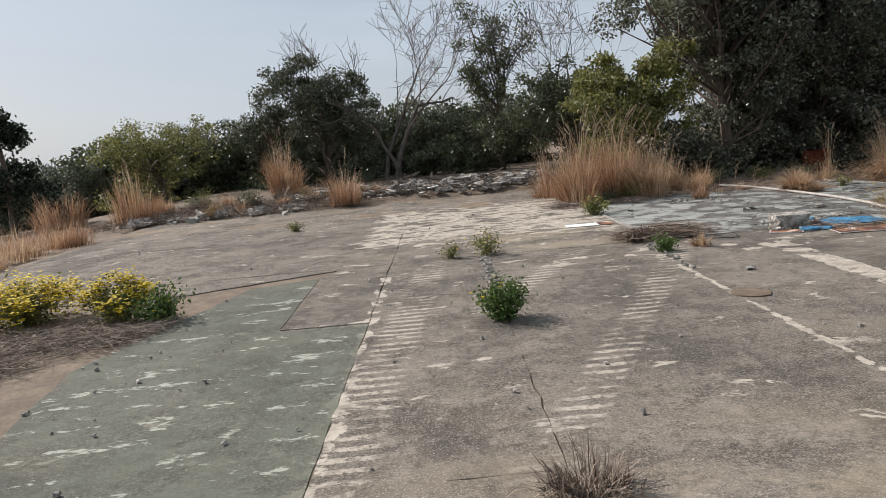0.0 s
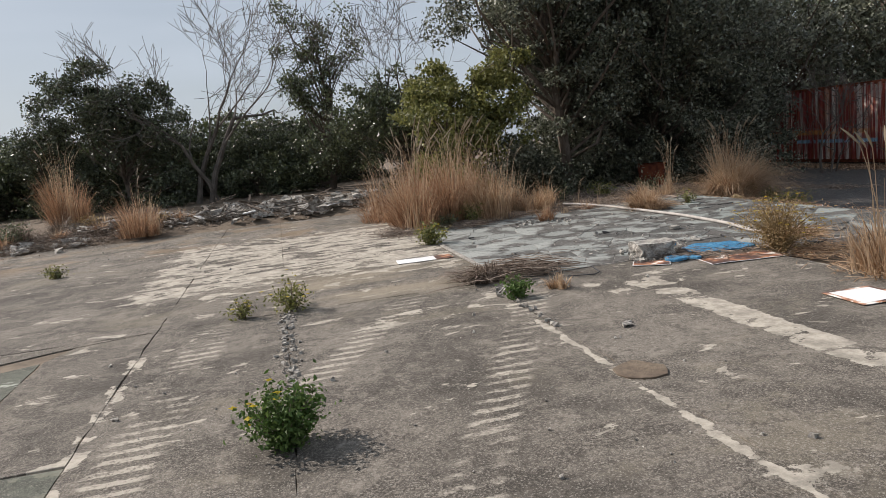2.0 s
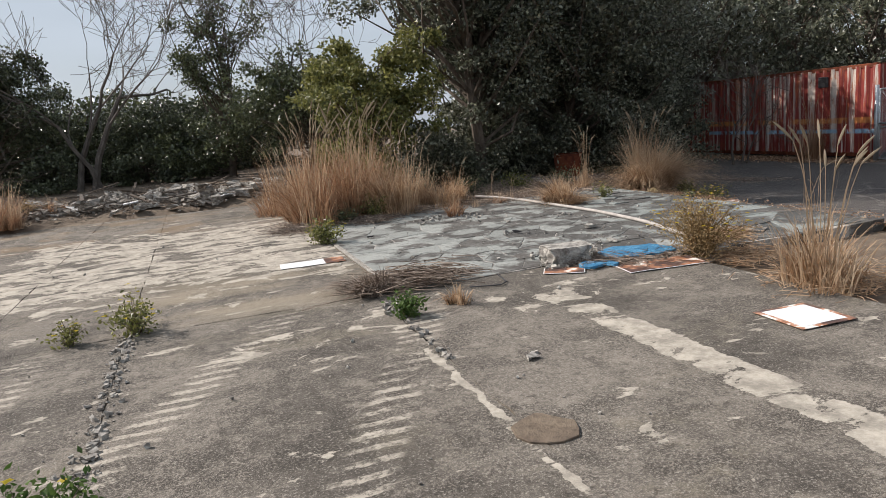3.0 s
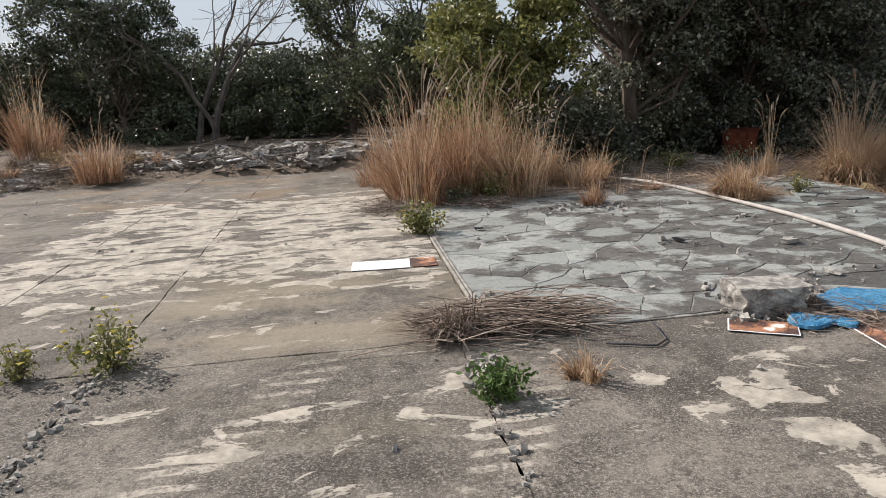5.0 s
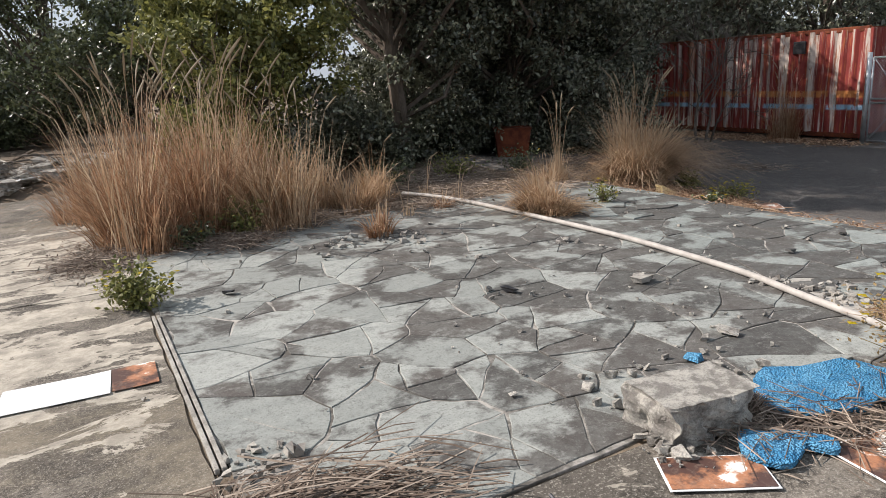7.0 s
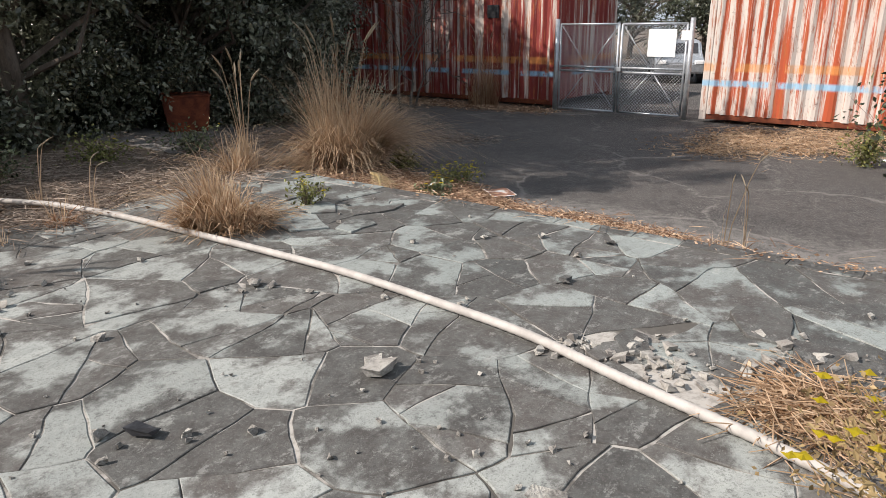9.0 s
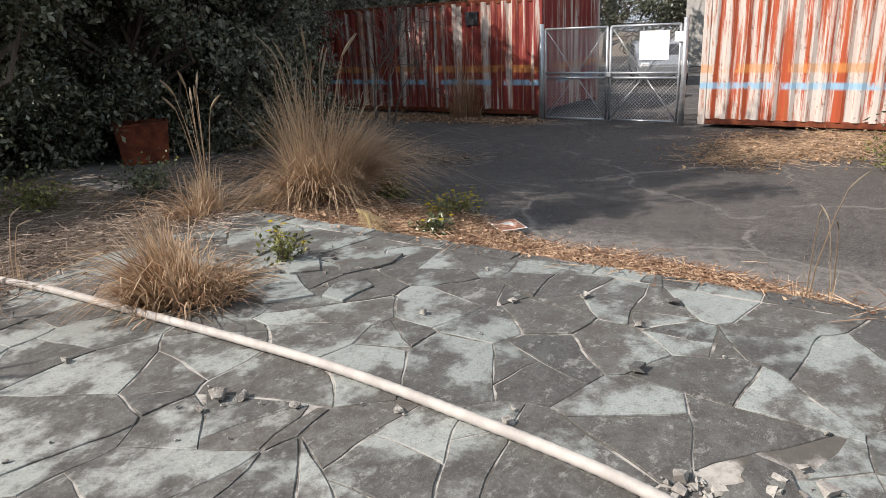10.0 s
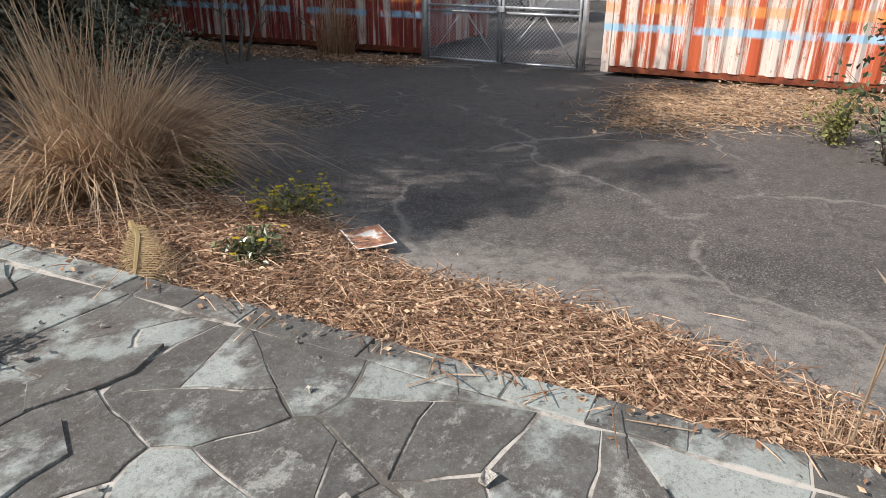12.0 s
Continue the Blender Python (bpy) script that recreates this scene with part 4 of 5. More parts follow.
# ---- grasses ----
for k, (x, y, h, r, n, mat, s, pl) in enumerate([
        (3.15, 15.3, 1.35, 0.42, 1100, STRAW_RED, 0.5, 5), (3.8, 15.6, 1.45, 0.45, 1100, STRAW_RED, 0.45, 8), (4.6, 15.35, 1.2, 0.42, 1000, STRAW, 0.5, 3),
        (3.3, 16.4, 1.5, 0.5, 1000, STRAW_RED, 0.45, 9), (4.4, 16.6, 1.5, 0.5, 1000, STRAW_RED, 0.45, 8), (5.1, 16.2, 1.2, 0.45, 800, STRAW, 0.5, 4), (2.9, 17.6, 1.2, 0.5, 800, STRAW_RED, 0.6, 2),
        (5.65, 15.7, 0.75, 0.22, 400, STRAW, 0.6, 0), (5.3, 14.15, 0.45, 0.13, 220, STRAW_RED, 0.5, 0), (6.2, 16.3, 0.8, 0.2, 350, STRAW, 0.5, 1), (6.55, 15.1, 0.3, 0.1, 120, STRAW_RED, 0.9, 0),
        (7.32, 13.92, 0.60, 0.27, 1500, STRAW, 0.8, 0), (8.75, 15.7, 0.6, 0.2, 300, STRAW, 1.0, 0), (10.52, 15.92, 1.3, 0.36, 3000, STRAW, 0.9, 2), (10.5, 15.88, 1.4, 0.32, 1600, STRAW_PALE, 0.85, 5),
        (6.12, 7.5, 0.8, 0.28, 480, STRAW, 0.6, 0), (19.3, 19.6, 1.5, 0.35, 500, STRAW_RED, 0.4, 3),
        (-5.4, 23.8, 1.7, 0.5, 900, STRAW_RED, 0.35, 4), (-2.9, 20.4, 1.25, 0.4, 800, STRAW_RED, 0.5, 2), (-9.4, 21.0, 1.5, 0.7, 900, STRAW_RED, 0.4, 2), (-12.2, 21.8, 1.4, 0.6, 800, STRAW_RED, 0.4, 0),
        (-9.3, 16.6, 0.8, 0.6, 800, STRAW_RED, 0.5, 0), (-9.6, 14.8, 0.75, 0.7, 900, STRAW, 0.5, 0), (-9.3, 13.0, 0.7, 0.6, 800, STRAW, 0.5, 0), (-10.6, 17.6, 0.8, 0.8, 900, STRAW_RED, 0.5, 0),
        (-11.0, 15.4, 0.7, 0.8, 900, STRAW, 0.5, 0), (0.55, 2.95, 0.24, 0.2, 500, DEAD, 0.9, 0), (3.35, 8.9, 0.24, 0.1, 150, STRAW, 0.7, 0)]):
    grass_tuft(x, y, h * 1.12, r, int(n * 0.85), 300 + k, mat, {STRAW: "tuft of dry golden-brown grass", STRAW_PALE: "tall clump of pale dry reed grass with plumes", DEAD: "matted tuft of dead grey grass"}.get(mat, ""), s * 1.25, int(pl * 1.6), 1.3, 0.0062 if mat is not DEAD else 0.0045)

# ---- weeds ----
weed(0.47, 6.14, 0.42, 0.26, 1, "green weed with yellow buds growing from a joint", 2600, 10, size=0.038, stems=30)
weed(-5.0, 7.9, 0.5, 0.6, 2, "low mound of yellow flowering weed", 2600, 150, LEAF_LIGHT, 0.05, 60)
weed(-3.75, 7.55, 0.5, 0.42, 3, "green flowering weed beside bare soil", 2200, 62, LEAF_LIGHT, 0.05, 34)
weed(-3.2, 7.35, 0.42, 0.34, 4, "green flowering weed beside bare soil", 1300, 16, LEAF_FRESH, 0.05, 28)
weed(0.58, 9.75, 0.38, 0.3, 5, "yellow-green weed with dry stems in a joint", 700, 14, LEAF_LIGHT, 0.04)
weed(0.05, 9.7, 0.24, 0.19, 6, "small yellow-green weed in a joint", 340, 5, LEAF_LIGHT, 0.035)
weed(-3.27, 15.0, 0.25, 0.22, 7, "small green weed on the slab", 300, 0, LEAF_LIGHT, 0.05)
weed(2.9, 13.2, 0.36, 0.32, 8, "yellow-green weed at the paving's corner", 900, 20, LEAF_LIGHT, 0.05)
weed(2.8, 8.75, 0.25, 0.17, 9, "small bright green weed on the slab", 600, 0, LEAF_FRESH, 0.04)
weed(6.25, 9.15, 0.75, 0.55, 10, "dry shrubby weed with yellow flowers", 5200, 60, DRY_BUSH, 0.028, 90, DRY_BUSH)
weed(10.83, 14.25, 0.3, 0.35, 11, "low weed with small yellow flowers", 700, 46, LEAF_LIGHT, 0.04)
weed(8.1, 13.9, 0.3, 0.2, 12, "yellow-green weed beside dry grass", 350, 6, LEAF_LIGHT, 0.04)
weed(4.9, 17.6, 1.7, 0.3, 13, "bright yellow-green young shrub among dry grass", 900, 0, LEAF_LIGHT, 0.10, 14)

# ---- loose things on the slabs ----
block = thing("concrete_block", 4.91, 9.68, 0.0, "broken rough concrete block on the terrace edge", "concrete block", rz=-8)
bm = bmesh.new()
box(bm, (0, 0, 0.10), (0.48, 0.31, 0.2))
bmesh.ops.subdivide_edges(bm, edges=bm.edges[:], cuts=11, use_grid_fill=True)
for v in bm.verts:
    q = v.co.copy()
    f = 0.05 if q.z < 0.185 else 0.016
    v.co += Vector((noise.fractal(q * 6, 0.8, 2.2, 4), noise.fractal(q * 6 + Vector((5, 0, 0)), 0.8, 2.2, 4), 0.6 * noise.fractal(q * 6 + Vector((0, 9, 0)), 0.8, 2.2, 4))) * f
    if v.co.z < 0.02:
        v.co.z = 0.0
part("lump", bm, RUBBLE, block)


def pad(x, y, z, rz, w, d, seed, tilt=0):
    rs = np.random.RandomState(seed)
    t = thing("foam_pad", 0, 0, 0, "broken slab of coarse blue foam matting", "mat", "blue foam pieces")
    t.matrix_basis = pose(x, y, z, tilt, 0, rz)
    n = 36
    ang = [2 * math.pi * i / n for i in range(n)]
    rim = [(math.copysign(abs(math.cos(a)) ** 0.55, math.cos(a)) * w, math.copysign(abs(math.sin(a)) ** 0.55, math.sin(a)) * d) for a in ang]
    rim = [Vector(p) * (1 + 0.30 * noise.noise((p[0] * 7 + seed, p[1] * 7, 0)) + rs.normal(0, 0.012)) for p in rim]
    bm = bmesh.new()
    rings = [[bm.verts.new((p.x * f, p.y * f, 0.03 + (0.0018 * rs.normal() if f < 1 else -0.004))) for p in rim] for f in (0.16, 0.32, 0.48, 0.64, 0.8, 0.92, 1.0)]
    rings.append([bm.verts.new((p.x * 0.99, p.y * 0.99, 0.0)) for p in rim])
    for r0, r1 in zip(rings, rings[1:]):
        for i in range(n):
            bm.faces.new((r0[i], r0[(i + 1) % n], r1[(i + 1) % n], r1[i]))
    bm.faces.new(rings[0])
    bm.faces.new(rings[-1])
    bmesh.ops.recalc_face_normals(bm, faces=bm.faces[:])
    part("slab", bm, BLUE, t)


pad(5.66, 9.53, 0.03, -14, 0.37, 0.20, 1, 4)
pad(4.98, 9.33, 0.012, 35, 0.13, 0.12, 2)
pad(5.15, 9.30, 0.012, 30, 0.05, 0.13, 3)


def flat_sheet(x, y, rz, w, d, mat, label, z=0.005, border=None, rim=0.02):
    t = thing("printed_sheet", x, y, z, label, "sheet", rz=rz)
    bm = bmesh.new()
    box(bm, (0, 0, 0.002), (w, d, 0.004), bevel=0.001)
    bmesh.ops.subdivide_edges(bm, edges=bm.edges[:], cuts=3, use_grid_fill=True)
    for v in bm.verts:
        v.co.z += 0.004 * noise.noise((v.co.x * 5 + x, v.co.y * 5 + y, 0)) + 0.003
    part("sheet", bm, border or mat, t)
    if border:
        bm = bmesh.new()
        box(bm, (0, 0, 0.0082), (w - rim, d - rim, 0.003))
        bmesh.ops.subdivide_edges(bm, edges=bm.edges[:], cuts=3, use_grid_fill=True)
        for v in bm.verts:
            v.co.z += 0.004 * noise.noise((v.co.x * 5 + x, v.co.y * 5 + y, 0))
        part("print", bm, mat, t, "rain-stained orange and brown print")


flat_sheet(2.36, 11.8, -4, 0.55, 0.34, WHITE, "white faded sheet lying on the concrete")
flat_sheet(2.76, 11.79, -2, 0.24, 0.34, PRINT, "orange stained end of a faded print")
flat_sheet(4.68, 9.35, -30, 0.42, 0.24, PRINT, "rain-stained orange print with white border", border=WHITE)
flat_sheet(5.58, 8.98, -8, 0.85, 0.4, PRINT, "large rain-stained orange print with white border", border=WHITE)
flat_sheet(5.30, 6.95, -3, 0.48, 0.49, WHITE, "white weathered board with a rusty rim", border=PRINT, rim=0.09)
flat_sheet(10.6, 13.5, 50, 0.36, 0.28, PRINT, "stained dark print on dry leaves", z=ground_z(10.55, 13.5) + 0.07, border=WHITE)

hose = thing("hose", 0, 0, 0, "long grey-white ribbed hose lying across the paving", "hose")
HP = [(6.55, 16.2), (6.77, 15.65), (6.91, 14.85), (6.97, 14.0), (7.02, 13.1), (7.04, 12.4), (7.0, 11.7), (6.93, 11.0), (6.78, 10.4), (6.66, 9.85), (6.5, 9.3)]
hp = []
for i in range(len(HP) - 1):
    p0, p1, p2, p3 = HP[max(i - 1, 0)], HP[i], HP[i + 1], HP[min(i + 2, len(HP) - 1)]
    for j in range(24):
        u = j / 24
        hp.append(tuple(0.5 * (2 * b + (c - a) * u + (2 * a - 5 * b + 4 * c - d) * u * u + (3 * b - a - 3 * c + d) * u ** 3) for a, b, c, d in zip(p0, p1, p2, p3)))
pmesh("tube", *tube_rows([(a, b, 0.034) for a, b in hp], [0.024 + 0.002 * (i % 2) for i in range(len(hp))], 10), HOSE, hose, "", True)

rusty_bin = thing("rusty_bin", 10.8, 19.8, ground_z(10.8, 19.8), "rusty red steel bin in the shade of the wood", "bin", rz=-30)
bm = bmesh.new()
box(bm, (0, 0, 0.29), (0.75, 0.6, 0.58), bevel=0.015)
for v in bm.verts:
    f = 0.82 + 0.18 * v.co.z / 0.58
    v.co.x, v.co.y = v.co.x * f, v.co.y * f
part("body", bm, RUST, rusty_bin)
for s in (-1, 1):
    bm = bmesh.new()
    box(bm, (0, s * 0.305, 0.585), (0.78, 0.03, 0.03), bevel=0.004)
    part("rim", bm, RUST, rusty_bin)
    bm = bmesh.new()
    box(bm, (s * 0.378, 0, 0.585), (0.03, 0.575, 0.03), bevel=0.004)
    part("rim", bm, RUST, rusty_bin)

# ---- hedge of shrubs and trees that closes the view ----
rs = np.random.RandomState(21)
base_a = leafy_tree(-21.0, 31.0, 3.2, 2.6, 501, LEAF_DARK, "dark evergreen shrub on the far bank", 6500, 0.19, 0.02, 110)
base_b = leafy_tree(-13.6, 33.0, 3.4, 2.6, 502, LEAF_MID, "green evergreen shrub on the far bank", 6500, 0.19, 0.02, 110)
base_c = leafy_tree(24.0, 33.5, 9.5, 3.6, 503, LEAF_WOOD_GLINTS, "tall dark evergreen tree at the back of the wood", 11000, 0.2, 0.05, 160)
for k in range(28):
    x, y, s = -25.0 + 2.3 * (k % 15) + rs.uniform(-0.6, 0.6), 30.5 + rs.uniform(0, 2.5) + 3.0 * (k // 15), rs.uniform(0.8, 1.1)
    o = copy_thing(base_a if k % 2 else base_b, pose(x, y, ground_z(x, y) - 0.1, 0, 0, rs.uniform(0, 360)))
    o.scale = (s, s, s)
for x, y in ((13.2, 30.0), (15.5, 31.5), (18.5, 30.5), (31.0, 32.0), (36.0, 34.0), (21.5, 27.8), (27.0, 24.0), (27.5, 28.5), (33.0, 25.0), (44.0, 30.0), (45.0, 22.0), (24.5, 9.0), (26.0, 3.5)):
    copy_thing(base_c, pose(x, y, ground_z(x, y) - 0.1, 0, 0, rs.uniform(0, 360)))
pine = thing("pine_tree", -15.7, 25.0, ground_z(-15.7, 25.0) - 0.05, "dark pine with drooping needle sprays", "tree")
V, F, C = [], [], []
tube_rows([(0, 0, 0), (0.1, 0, 2.0), (-0.1, 0.1, 4.4)], [0.14, 0.10, 0.03], 7, V, F)
for k in range(46):
    z, a = rs.uniform(0.6, 4.3), rs.uniform(0, 2 * math.pi)
    L = (1.0 - 0.16 * z) * rs.uniform(1.4, 2.4)
    e = Vector((L * math.cos(a), L * math.sin(a), z + rs.uniform(-0.1, 0.35)))
    tube_rows([(0, 0, z), e * 0.5 + Vector((0, 0, z * 0.5 + 0.05)), e], [0.035, 0.02, 0.008], 4, V, F)
    for s in rs.uniform(0.35, 1.0, 16):
        c = Vector((0, 0, z)).lerp(e, s)
        C += [c + Vector(rs.normal(0, 0.13, 3)) for _ in range(14)]
pmesh("trunk", V, F, BARK, pine)
LV, LF = leaf_quads(rs, np.array(C), 0.16)
pmesh("crown", LV, LF, NEEDLE, pine)


# ---- litter, rubble and small things ----
def litter(name, label, spots, leaves, straws, seed, mat=None, size=0.045, length=0.22, lift=0.03):
    """Loose dry leaves and straws over the spots (x, y, spread, share)."""
    rs = np.random.RandomState(seed)
    w = np.array([s[3] for s in spots], float)
    idx = rs.choice(len(spots), leaves + straws, p=w / w.sum())
    S = np.array([s[:3] for s in spots])[idx]
    P = S[:, :2] + rs.normal(0, 1, (leaves + straws, 2)) * S[:, 2:3] * 0.5
    Z = np.array([ground_z(a, b) if not (3 < a < 9 and 9.3 < b < 15.3) else 0.012 for a, b in P]) + np.abs(rs.normal(0, lift, len(P))) + 0.006
    C = np.column_stack([P, Z])
    V, F = leaf_quads(rs, C[:leaves], size, 0.75)
    o, A = len(V), C[leaves:]
    a, L = rs.uniform(0, 2 * np.pi, straws), length * rs.uniform(0.3, 1.3, straws)
    d = np.stack([np.cos(a), np.sin(a), rs.normal(0, 0.10, straws)], 1) * L[:, None]
    n = np.stack([-np.sin(a), np.cos(a), np.zeros(straws)], 1) * 0.0022
    up = np.array([0, 0, 0.002])
    SV = np.stack([A - n, A + n, A + d + n + up, A + d - n + up, A + d * 0.5 + up * 3], 1).reshape(-1, 3)
    SF = (np.arange(straws)[:, None] * 5 + [0, 1, 4]).tolist() + (np.arange(straws)[:, None] * 5 + [1, 2, 4]).tolist() + (np.arange(straws)[:, None] * 5 + [2, 3, 4]).tolist() + (np.arange(straws)[:, None] * 5 + [3, 0, 4]).tolist()
    ob = pmesh(name, V + SV.tolist(), F + [[i + o for i in f] for f in SF], mat or LITTER)
    return tagged(ob, label, "leaf litter", kind="stuff")


strip = []
for k in range(34):
    yy = 8.8 + 0.2 * k
    wide = float(np.interp(yy, (8.8, 10.4, 11.6, 13.2, 14.2, 15.4), (0.35, 0.55, 1.25, 1.3, 1.75, 1.7))) * (1 + 0.2 * noise.noise((0.0, 0.9 * yy, 5.0)))
    strip += [(9.08 + wide * u, yy, 0.24, wide) for u in (0.12, 0.35, 0.6, 0.85)]
litter("leaf_litter", "brown dry leaves and straw along the terrace edge", strip, 32000, 12000, 1, size=0.034, length=0.2, lift=0.04)
litter("leaf_litter", "pale dry straw at the foot of the container", [(15.6 + 0.5 * k + 0.8 * j, 12.6 - 1.1 * j, 0.8, 1) for k in range(6) for j in range(6)], 5000, 7000, 2, STRAW, 0.07, 0.4)
litter("leaf_litter", "dry leaves at the foot of the red container", [(19.0, 17.8 + 0.5 * k, 0.7, 1) for k in range(16)], 3000, 2500, 3, None, 0.07, 0.35)
litter("leaf_litter", "grey dead grass and leaves under the tall grass", [(2.9 + 0.45 * k, 15.4 + 0.35 * (k % 4), 0.6, 1) for k in range(18)] + [(2.7, 14.8, 0.4, 2), (4.0, 14.9, 0.4, 3)], 5000, 7000, 4, DEAD, 0.04, 0.3)
litter("leaf_litter", "grey dead stems on the flower bed", [(-4.6 + 0.3 * k, 6.6 + 0.2 * (k % 3), 0.4, 1) for k in range(5)] + [(-4.3, 5.8, 0.4, 2), (-5.6, 6.6, 0.5, 2), (-3.4, 6.9, 0.3, 1)], 900, 3200, 5, DEAD, 0.04, 0.35)
litter("leaf_litter", "dry stems and leaves on the weedy bank", [(-10.5 + 0.55 * k, 20.6 + 0.5 * (k % 3), 0.9, 1) for k in range(13)], 4000, 4000, 6, DEAD, 0.07, 0.5, 0.06)
litter("dead_branches", "dead grey branches and stems over the rubble", [(-4.4 + 0.6 * k, 21.2 + 0.5 * (k % 3), 0.9, 1) for k in range(14)], 1500, 2200, 8, BARK, 0.07, 0.7, 0.12)
litter("leaf_litter", "dry grass stems beside the paving", [(7.0, 9.7, 0.25, 3), (6.6, 8.9, 0.5, 2), (6.4, 7.6, 0.6, 2), (7.5, 14.0, 0.3, 2)], 500, 2200, 7, STRAW, 0.04, 0.25)


def scatter(name, label, category, spots, n, seed, mat, s0, s1, flat=0.5):
    rs = np.random.RandomState(seed)
    w = np.array([s[3] for s in spots], float)
    bm = bmesh.new()
    for i in rs.choice(len(spots), n, p=w / w.sum()):
        x, y, sp, _ = spots[i]
        px, py = x + rs.normal(0, sp * 0.5), y + rs.normal(0, sp * 0.5)
        s = s0 + (s1 - s0) * rs.uniform(0, 1) ** 3
        z = 0.012 if 3 < px < 9 and 9.3 < py < 15.3 else ground_z(px, py)
        chip(bm, rs, (px, py, z + s * flat * 0.35), (s, s * rs.uniform(0.5, 0.9), s * flat))
    me = bpy.data.meshes.new(name)
    bm.to_mesh(me)
    bm.free()
    me.materials.append(mat)
    tagged(new(name, me), label, category, kind="stuff")


scatter("rubble", "pile of broken concrete, slate and wood scraps", "rubble", [(-4.0 + 0.6 * k, 21.4 + 0.5 * (k % 3), 0.9, 1) for k in range(13)], 650, 1, RUBBLE, 0.05, 0.5, 0.3)
scatter("rubble", "broken stones along the bank", "rubble", [(-9.0 + 0.6 * k, 20.3 + 0.3 * (k % 2), 0.6, 1) for k in range(9)], 160, 2, RUBBLE, 0.05, 0.35, 0.45)
scatter("rubble", "crumbled mortar and slate chips on the paving", "rubble", [(7.02, 10.75, 0.16, 2), (7.06, 10.4, 0.2, 3), (7.1, 9.95, 0.3, 4), (7.5, 9.85, 0.25, 2)], 240, 3, GRAVEL, 0.010, 0.075, 0.4)
scatter("rubble", "gravel in the open joint", "gravel", [(0.5, 7.0 + 0.2 * k, 0.09, 1) for k in range(14)] + [(2.75, 7.6 + 0.2 * k, 0.05, 0.7) for k in range(9)], 380, 4, GRAVEL, 0.01, 0.05, 0.6)
scatter("rubble", "gravel at the broken terrace corner", "gravel", [(3.15, 10.4, 0.2, 3), (2.85, 9.2, 0.12, 2), (2.83, 8.9, 0.12, 1), (5.4, 13.9, 0.3, 2), (4.8, 13.95, 0.3, 2)], 260, 5, GRAVEL, 0.01, 0.07, 0.6)
scatter("rubble", "crumbs round the concrete block", "gravel", [(4.62, 9.52, 0.12, 2), (5.4, 9.9, 0.3, 2), (4.9, 9.95, 0.4, 1)], 120, 6, RUBBLE, 0.01, 0.06, 0.7)
scatter("gravel", "pale stone crumbs strewn over the slates", "gravel", [(5.6, 10.6, 1.0, 3), (4.8, 10.6, 1.2, 3), (6.0, 12.3, 1.5, 2), (7.7, 12.5, 1.8, 3), (5.0, 13.6, 0.9, 2), (8.0, 13.9, 0.8, 3)], 150, 9, RUBBLE, 0.012, 0.06, 0.6)
scatter("gravel", "small stones scattered on the slabs", "gravel", [(0.0, 4.5, 3.0, 2), (1.0, 8.0, 4.0, 3), (-2.5, 5.0, 2.0, 2), (6.0, 12.0, 4.0, 3), (-0.5, 16.0, 5.0, 3)], 330, 7, RUBBLE, 0.008, 0.04, 0.7)

for k, (x, y, s, m) in enumerate([(5.32, 11.74, 0.11, STEEL_DARK), (6.26, 11.41, 0.13, RUBBLE), (5.44, 10.15, 0.10, BLUE), (5.2, 10.05, 0.06, RUBBLE), (4.4, 10.35, 0.05, RUBBLE), (5.9, 10.3, 0.12, RUBBLE), (6.22, 11.35, 0.13, GRAVEL), (3.23, 7.26, 0.10, RUBBLE), (3.3, 7.35, 0.06, RUBBLE),
                                  (8.2, 12.1, 0.06, RUBBLE), (7.75, 11.2, 0.08, SLATE), (8.6, 11.3, 0.08, SLATE), (6.6, 12.7, 0.10, RUBBLE), (4.75, 10.2, 0.07, RUBBLE), (8.3, 13.6, 0.05, RUBBLE), (3.55, 13.05, 0.10, STEEL_DARK)]):
    rs = np.random.RandomState(700 + k)
    t = thing("stone_chip", x, y, 0.014 if x > 3.05 and y > 9.7 else 0.0, "loose broken stone chip lying on the paving" if m is not BLUE else "small chunk of blue foam on the paving", "stone", "loose chips")
    bm = bmesh.new()
    chip(bm, rs, (0, 0, s * 0.16), (s, s * 0.65, s * 0.33))
    for v in bm.verts:
        v.co.z = min(max(v.co.z, 0.0), s * 0.34)
    part("lump", bm, m, t)
for k, (x, y, w, d, rz, tl) in enumerate([(7.85, 10.1, 0.30, 0.16, 20, 3), (8.1, 13.75, 0.22, 0.16, 60, 4), (7.9, 13.1, 0.20, 0.13, 10, 2), (8.35, 13.3, 0.26, 0.12, -20, 3), (7.55, 9.75, 0.2, 0.14, 50, 6), (7.2, 10.55, 0.16, 0.09, 35, 5), (7.05, 10.6, 0.14, 0.07, -10, 4), (8.45, 14.4, 0.4, 0.24, 15, 2), (7.7, 13.55, 0.3, 0.2, 70, 3)]):
    t = thing("loose_slate", 0, 0, 0, "loose broken slate flake on the paving", "slate", "loose slates")
    t.matrix_basis = pose(x, y, 0.022, tl * 0.35, 0, rz)
    outline_slab("flake", [(-w, -d * 0.6), (w * 0.4, -d), (w, 0.1 * d), (w * 0.2, d), (-w * 0.8, d * 0.7)], 0.0, 0.016, SLATE, t, 40 + k, 0.008, 0.12)

